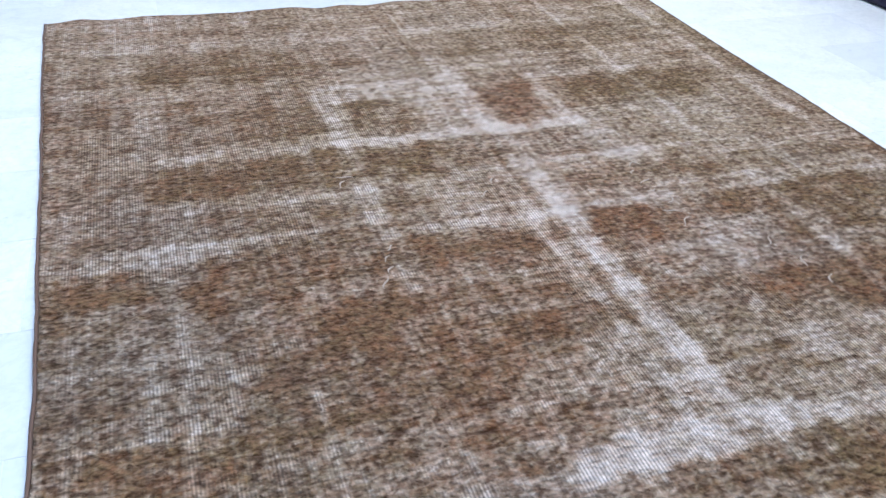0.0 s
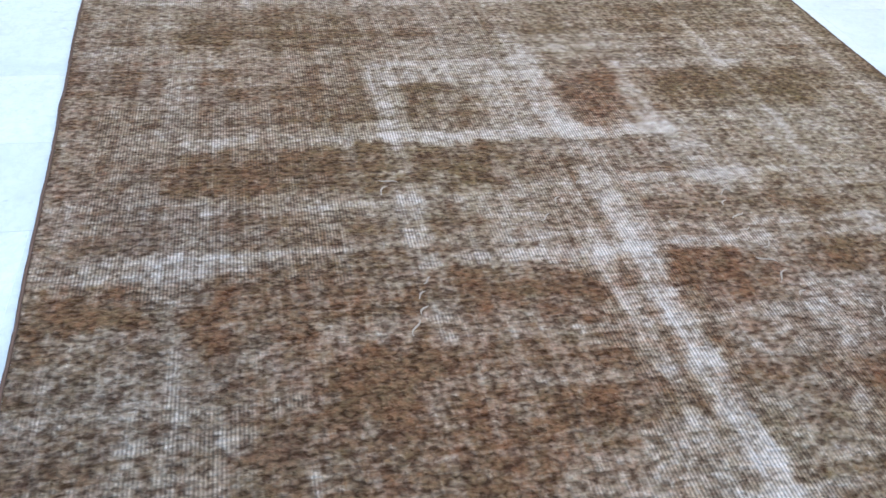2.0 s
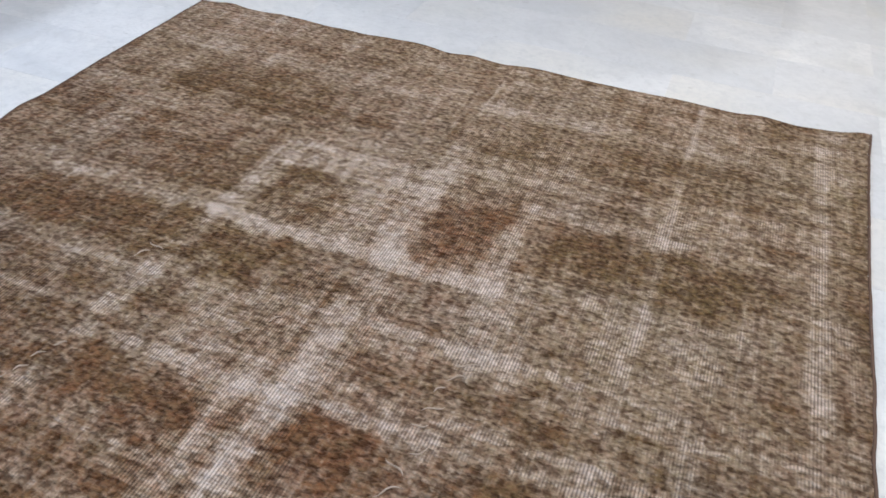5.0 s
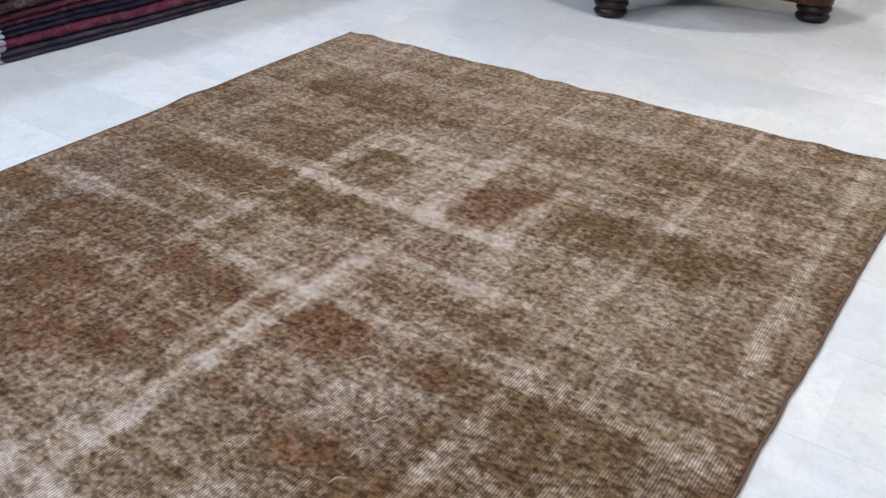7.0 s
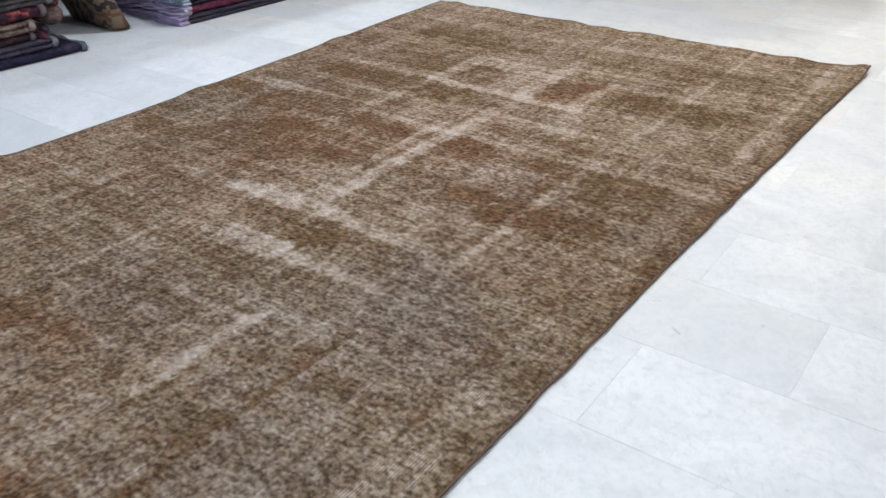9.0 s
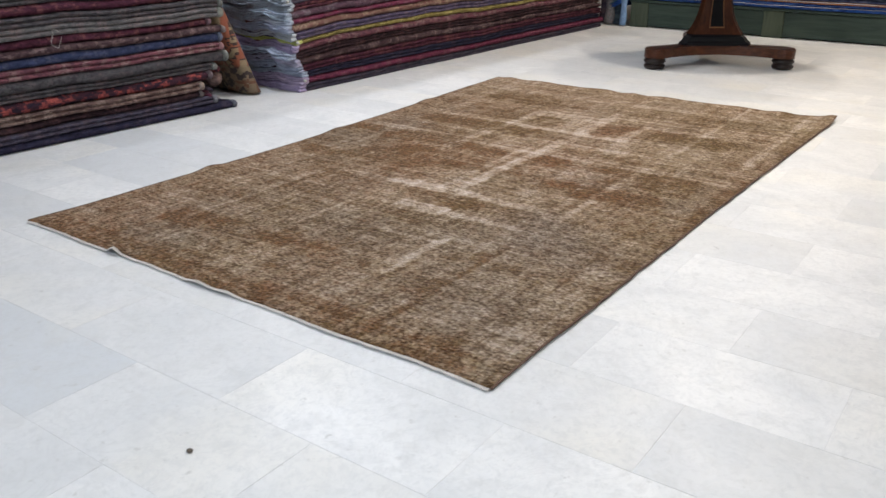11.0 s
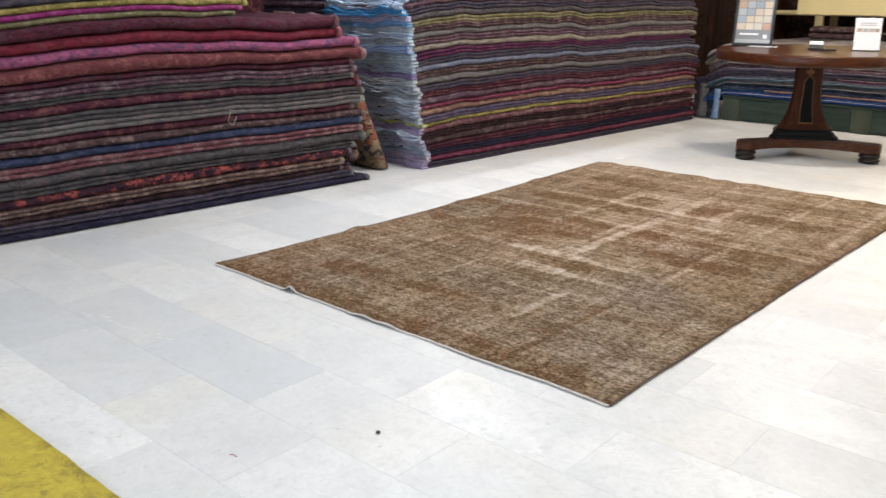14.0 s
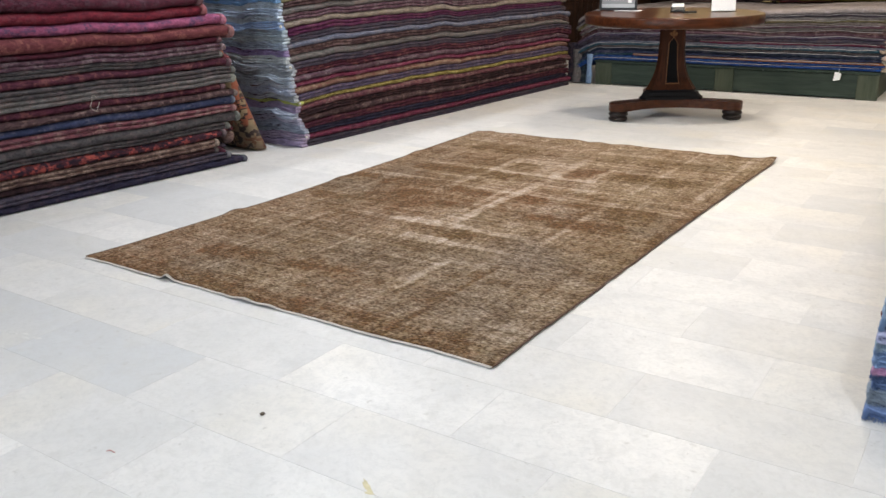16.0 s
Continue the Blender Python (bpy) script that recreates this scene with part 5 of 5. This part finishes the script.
# ---- the back of the shop ----
def carved_door():
    e = empty("carved_cabinet", pose(-1.70, 8.75, 0))
    tagged(e, "tall dark carved wooden cabinet against the back wall", "cabinet")
    part("body", box(-0.7, 0.0, 0.0, 0.7, 0.5, 2.1, 0.01), DARK_WOOD, e)
    for sx in (-0.34, 0.34):
        d = part("door", box(sx - 0.31, -0.03, 0.10, sx + 0.31, 0.0, 2.0, 0.006), DARK_WOOD, e)
        for z in (0.2, 0.82, 1.42):
            part("panel", box(sx - 0.24, -0.045, z, sx + 0.24, -0.03, z + 0.5, 0.012), DARK_WOOD, d)
            for a in range(4):
                bm = lathe([(0.035, 0.0), (0.05, 0.006), (0.03, 0.014), (0.004, 0.018)], 12)
                bmesh.ops.rotate(bm, verts=bm.verts, cent=(0, 0, 0), matrix=Matrix.Rotation(radians(90), 3, "X"))
                bmesh.ops.translate(bm, verts=bm.verts, vec=(sx + (-0.12 if a % 2 else 0.12), -0.045, z + (0.14 if a < 2 else 0.36)))
                part("carving", bm, DARK_WOOD, d, "carved rosette", True)


carved_door()


def cream_rack():
    e = empty("cream_rack", pose(-0.52, 8.85, 0))
    tagged(e, "cream painted shelf rack holding folded rugs", "rack")
    for x in (0.05, 1.09, 2.30, 3.45):
        part("post", box(x - 0.045, -0.03, 0.0, x + 0.045, 0.03, 2.0, 0.006), CREAM, e)
        part("post", box(x - 0.045, 0.52, 0.0, x + 0.045, 0.58, 2.0, 0.006), CREAM, e)
    for z in (0.30, 0.98, 1.6):
        part("rail", box(-0.75, -0.055, z, 3.495, -0.030, z + 0.045, 0.005), CREAM, e)
        part("shelf", box(-0.74, -0.028, z - 0.012, 3.49, 0.58, z, 0.002), CREAM, e)
    part("scroll", lathe([(0.03, 0), (0.055, 0.01), (0.055, 0.03), (0.03, 0.04)], 20), CREAM, e, "turned cream knob")
    e.children[-1].matrix_local = pose(1.09, -0.055, 1.03, 90, 0, 0)


cream_rack()


def rack_rug(x, z, w, h, dye):
    sk = Stack(lambda l, d, zz: (l, 8.87 + d, z + zz))
    folded_rug(sk, x * 3, x, x + w, h, 0.45, DYE[dye], rug_label(dye, "on the cream shelf rack"), "rugs on the rack", 2, 0.0, None, (), 2, 0.02, 1.0, x + z, 0.04, 14)


for k in range(3):
    for j, (dye, hh) in enumerate((("chocolate", 0.12), ("maroon", 0.10), ("ink", 0.12), ("umber", 0.11))):
        rack_rug(-0.45 + 1.15 * k, 0.30 + sum((0.12, 0.10, 0.12, 0.11)[:j]) + 0.001, 1.02, hh, ("maroon", "chocolate", "umber", "ink")[(j + k) % 4])
for k, dyes in enumerate((("chocolate", "maroon", "chocolate"), ("ink", "umber", "chocolate"), ("yellow", "maroon", "umber"))):
    z = 0.982
    for dye in dyes:
        rack_rug(-0.45 + 1.15 * k, z, 1.02, 0.14, dye)
        z += 0.14


# a few loose folded pieces on top of the back pile
def loose_piece(x, y, w, d, h, dye, rz, label):
    z = 0.245 + sum(hh for _, hh in THREE) * 1.02
    t = pose(x, y, z, 0, 0, rz)
    sk = Stack(lambda l, dd, zz: tuple(t @ Vector((l, dd, zz))))
    folded_rug(sk, int(x * 7), -w / 2, w / 2, h, d, DYE[dye], label, "loose pieces", 2, 0.0, None, (), 2, 0.02, 1.0, x, 0.05, 16)


loose_piece(0.15, 7.3, 0.42, 0.35, 0.13, "umber", 4, "folded grey-brown patterned cushion rug on the pile")
loose_piece(1.62, 7.7, 1.0, 0.5, 0.15, "yellow", -6, "folded yellow rug on top of the back pile")
loose_piece(1.0, 7.9, 1.6, 0.3, 0.06, "umber", 1, "folded brown rug on top of the back pile")


def wall_rug():
    secs = []
    for y in np.linspace(1.2, 2.75, 20):
        y = float(y)
        d = 0.02 * wobble(y * 3, 1, 1)
        secs.append([(-2.585 + d, y, 0.35), (-2.585 + d, y, 2.3), (-2.57 + d, y, 2.3), (-2.57 + d, y, 0.35)])
    ob = part("wall_rug", loft(secs), pile_cloth(*DYE["maroon"]), None)
    tagged(ob, "dark red patterned rug hanging on the wall", "rug")


wall_rug()


# dark rugs added across the back wall only to darken the background
def back_darkening_rug(x0, x1, dye):
    secs = []
    for x in np.linspace(x0, x1, 24):
        x = float(x)
        d = 0.02 * wobble(x * 3, 4, 1)
        secs.append([(x, 9.585 + d, 0.1), (x, 9.57 + d, 0.1), (x, 9.57 + d, 2.5), (x, 9.585 + d, 2.5)])
    ob = part("wall_rug", loft(secs), pile_cloth(*DYE[dye]), None)
    tagged(ob, f"large {WORD.get(dye, dye)} rug added to darken the back wall", "rug")


back_darkening_rug(-2.5, -0.1, "chocolate")
back_darkening_rug(-0.05, 2.3, "oxblood")
back_darkening_rug(2.35, 5.1, "chocolate")

# small things on the floor
speck = part("pebble", lathe([(0.002, 0.0), (0.006, 0.001), (0.0072, 0.0035), (0.005, 0.006), (0.0015, 0.007)], 10), plain("dark_pebble", (0.10, 0.08, 0.06), 0.8), None, smooth=True)
speck.matrix_world = pose(1.57, -0.562, 0.001)
tagged(speck, "small dark crumb of dirt on the marble floor", "dirt")


def thread(x, y, rz, length, colour, label):
    secs = []
    for f in np.linspace(0, 1, 12):
        f = float(f)
        secs.append([(length * (f - 0.5), 0.004 * math.sin(f * 5) + 0.0012 * math.cos(a), 0.0016 + 0.0012 * math.sin(a)) for a in np.linspace(0, 2 * math.pi, 7)[:-1]])
    ob = part("loose_thread", loft(secs), plain("thread_dye", colour, 0.9), None)
    ob.matrix_world = pose(x, y, 0.0005, 0, 0, rz)
    tagged(ob, label, "thread")


thread(1.382, -0.892, 30, 0.022, (0.42, 0.16, 0.14), "short red thread lying on the marble")


def loop_thread():
    """A loose pale thread caught on the front of the tall stack."""
    secs = []
    for f in np.linspace(0, 1, 26):
        f = float(f)
        a = radians(40 + 350 * f)
        y, z = 0.726 + (0.016 + 0.010 * f) * math.cos(a) + 0.006 * math.sin(3 * a), 0.494 + 0.036 * math.sin(a) - 0.02 * f
        secs.append([(-0.866 + 0.0011 * math.cos(t), y + 0.0011 * math.sin(t) * math.cos(a), z + 0.0011 * math.sin(t) * math.sin(a)) for t in np.linspace(0, 2 * math.pi, 7)[:-1]])
    ob = part("thread_loop", loft(secs), KILIM_END, None)
    tagged(ob, "pale loop of thread hanging on the stacked rugs", "thread")


loop_thread()


# ---- marble floor, tile by tile ----
ROW, LEN, JOINT = 0.297, 0.590, 0.0008
floor = part("floor", box(X0, Y0, -0.06, X1, Y1, -0.0008), GROUT)
tagged(floor, "polished white and grey marble tile floor", "floor", kind="structure")
TONES = {(-5, -3): 0.05, (-5, -4): 0.12, (-4, -5): 0.2, (-6, -4): 0.2, (-6, -3): 0.3, (5, 0): 0.25, (12, 0): 0.0, (11, 0): 0.5, (11, -1): 0.55, (-6, -2): 0.5, (-7, -2): 0.45, (-8, -3): 0.4, (-3, -5): 0.3, (-2, -5): 0.8, (1, -1): 0.35, (3, 0): 0.3, (-1, -5): 0.25, (0, -5): 0.2, (-7, -3): 1.0, (-2, -4): 1.0, (0, 0): 1.0, (4, -1): 1.0, (1, 0): 0.9}


def tile_bm(w, d):
    bm = box(JOINT / 2, JOINT / 2, -0.012, w - JOINT / 2, d - JOINT / 2, 0.0)
    top = [ed for ed in bm.edges if all(v.co.z > -0.001 for v in ed.verts)]
    bmesh.ops.bevel(bm, geom=top, offset=0.0004, segments=1, affect="EDGES")
    return bm


TILE = mesh_of(tile_bm(LEN, ROW), "tile")
TILE.materials.append(MARBLE)
TV = [tuple(v.co) for v in TILE.vertices]
TF = [tuple(p.vertices) for p in TILE.polygons]
field_v, field_f = [], []
rng = random.Random(5)
for k in range(-20, 31):
    y = 0.795 + ROW * k
    for n in range(-9, 7):
        x = (2.05 if k % 2 == 0 else 2.345) + LEN * n
        tone = 0.5 + 0.5 * rng.random()
        tone = tone * 0.65 if rng.random() < 0.2 else tone
        tone = TONES.get((k, n), tone)
        if y < Y0 - 0.2 or y + ROW > Y1 + 0.2 or x < X0 - 0.4 or x + LEN > X1 + 0.4:
            continue
        if -1.3 < x < 3.2 and -1.7 < y < 6.1:
            tile = new("tile", TILE)
            tile.parent = floor
            tile.location = (x, y, 0)
            tile["tone"] = tone
        else:
            o = len(field_v)
            field_v += [(a + x, b + y, c) for a, b, c in TV]
            field_f += [tuple(o + q for q in f) for f in TF]
me = bpy.data.meshes.new("tile_field")
me.from_pydata(field_v, [], field_f)
tagged(part("tile_field", me, MARBLE_FIELD, floor), kind="stuff")


# old marks on the marble
def floor_mark(name, label, mat, blobs):
    bm = bmesh.new()
    for cx, cy, rx, ry, turn, s in blobs:
        c, sn = math.cos(radians(turn)), math.sin(radians(turn))
        ring, mid = [], bm.verts.new((cx, cy, 0.0011))
        for a in np.linspace(0, 2 * math.pi, 23)[:-1]:
            a = float(a)
            r = 1 + 0.45 * wobble(math.cos(a) * 2.2, math.sin(a) * 2.2, s) + 0.25 * wobble(math.cos(a) * 6, math.sin(a) * 6, s)
            px, py = rx * r * math.cos(a), ry * r * math.sin(a)
            ring.append(bm.verts.new((cx + c * px - sn * py, cy + sn * px + c * py, 0.0004)))
        for p, q in zip(ring, ring[1:] + ring[:1]):
            bm.faces.new((mid, p, q))
    part(name, bm, mat, floor, label)


floor_mark("stain", "faint yellowish stain", plain("old_stain", (0.60, 0.55, 0.36), 0.6, spots=0.5, scale=40), [(2.01, -0.673, 0.030, 0.007, -35, 1.0), (2.03, -0.69, 0.012, 0.005, 10, 4.0)])
floor_mark("filler_patch", "white filler smeared in worn marble", plain("white_filler", (0.68, 0.68, 0.665), 0.6, spots=0.4, scale=60), [(0.14 + 0.034 * k + 0.02 * wobble(k, 2, 2), -0.665 + 0.006 * k + 0.045 * wobble(k * 2.1, 5, 1), 0.016 + 0.014 * abs(wobble(k * 1.3, 1, 7)), 0.006 + 0.008 * abs(wobble(k * 2.3, 4, 7)), 14 + 30 * wobble(k, 8, 8), k * 1.7) for k in range(14)])
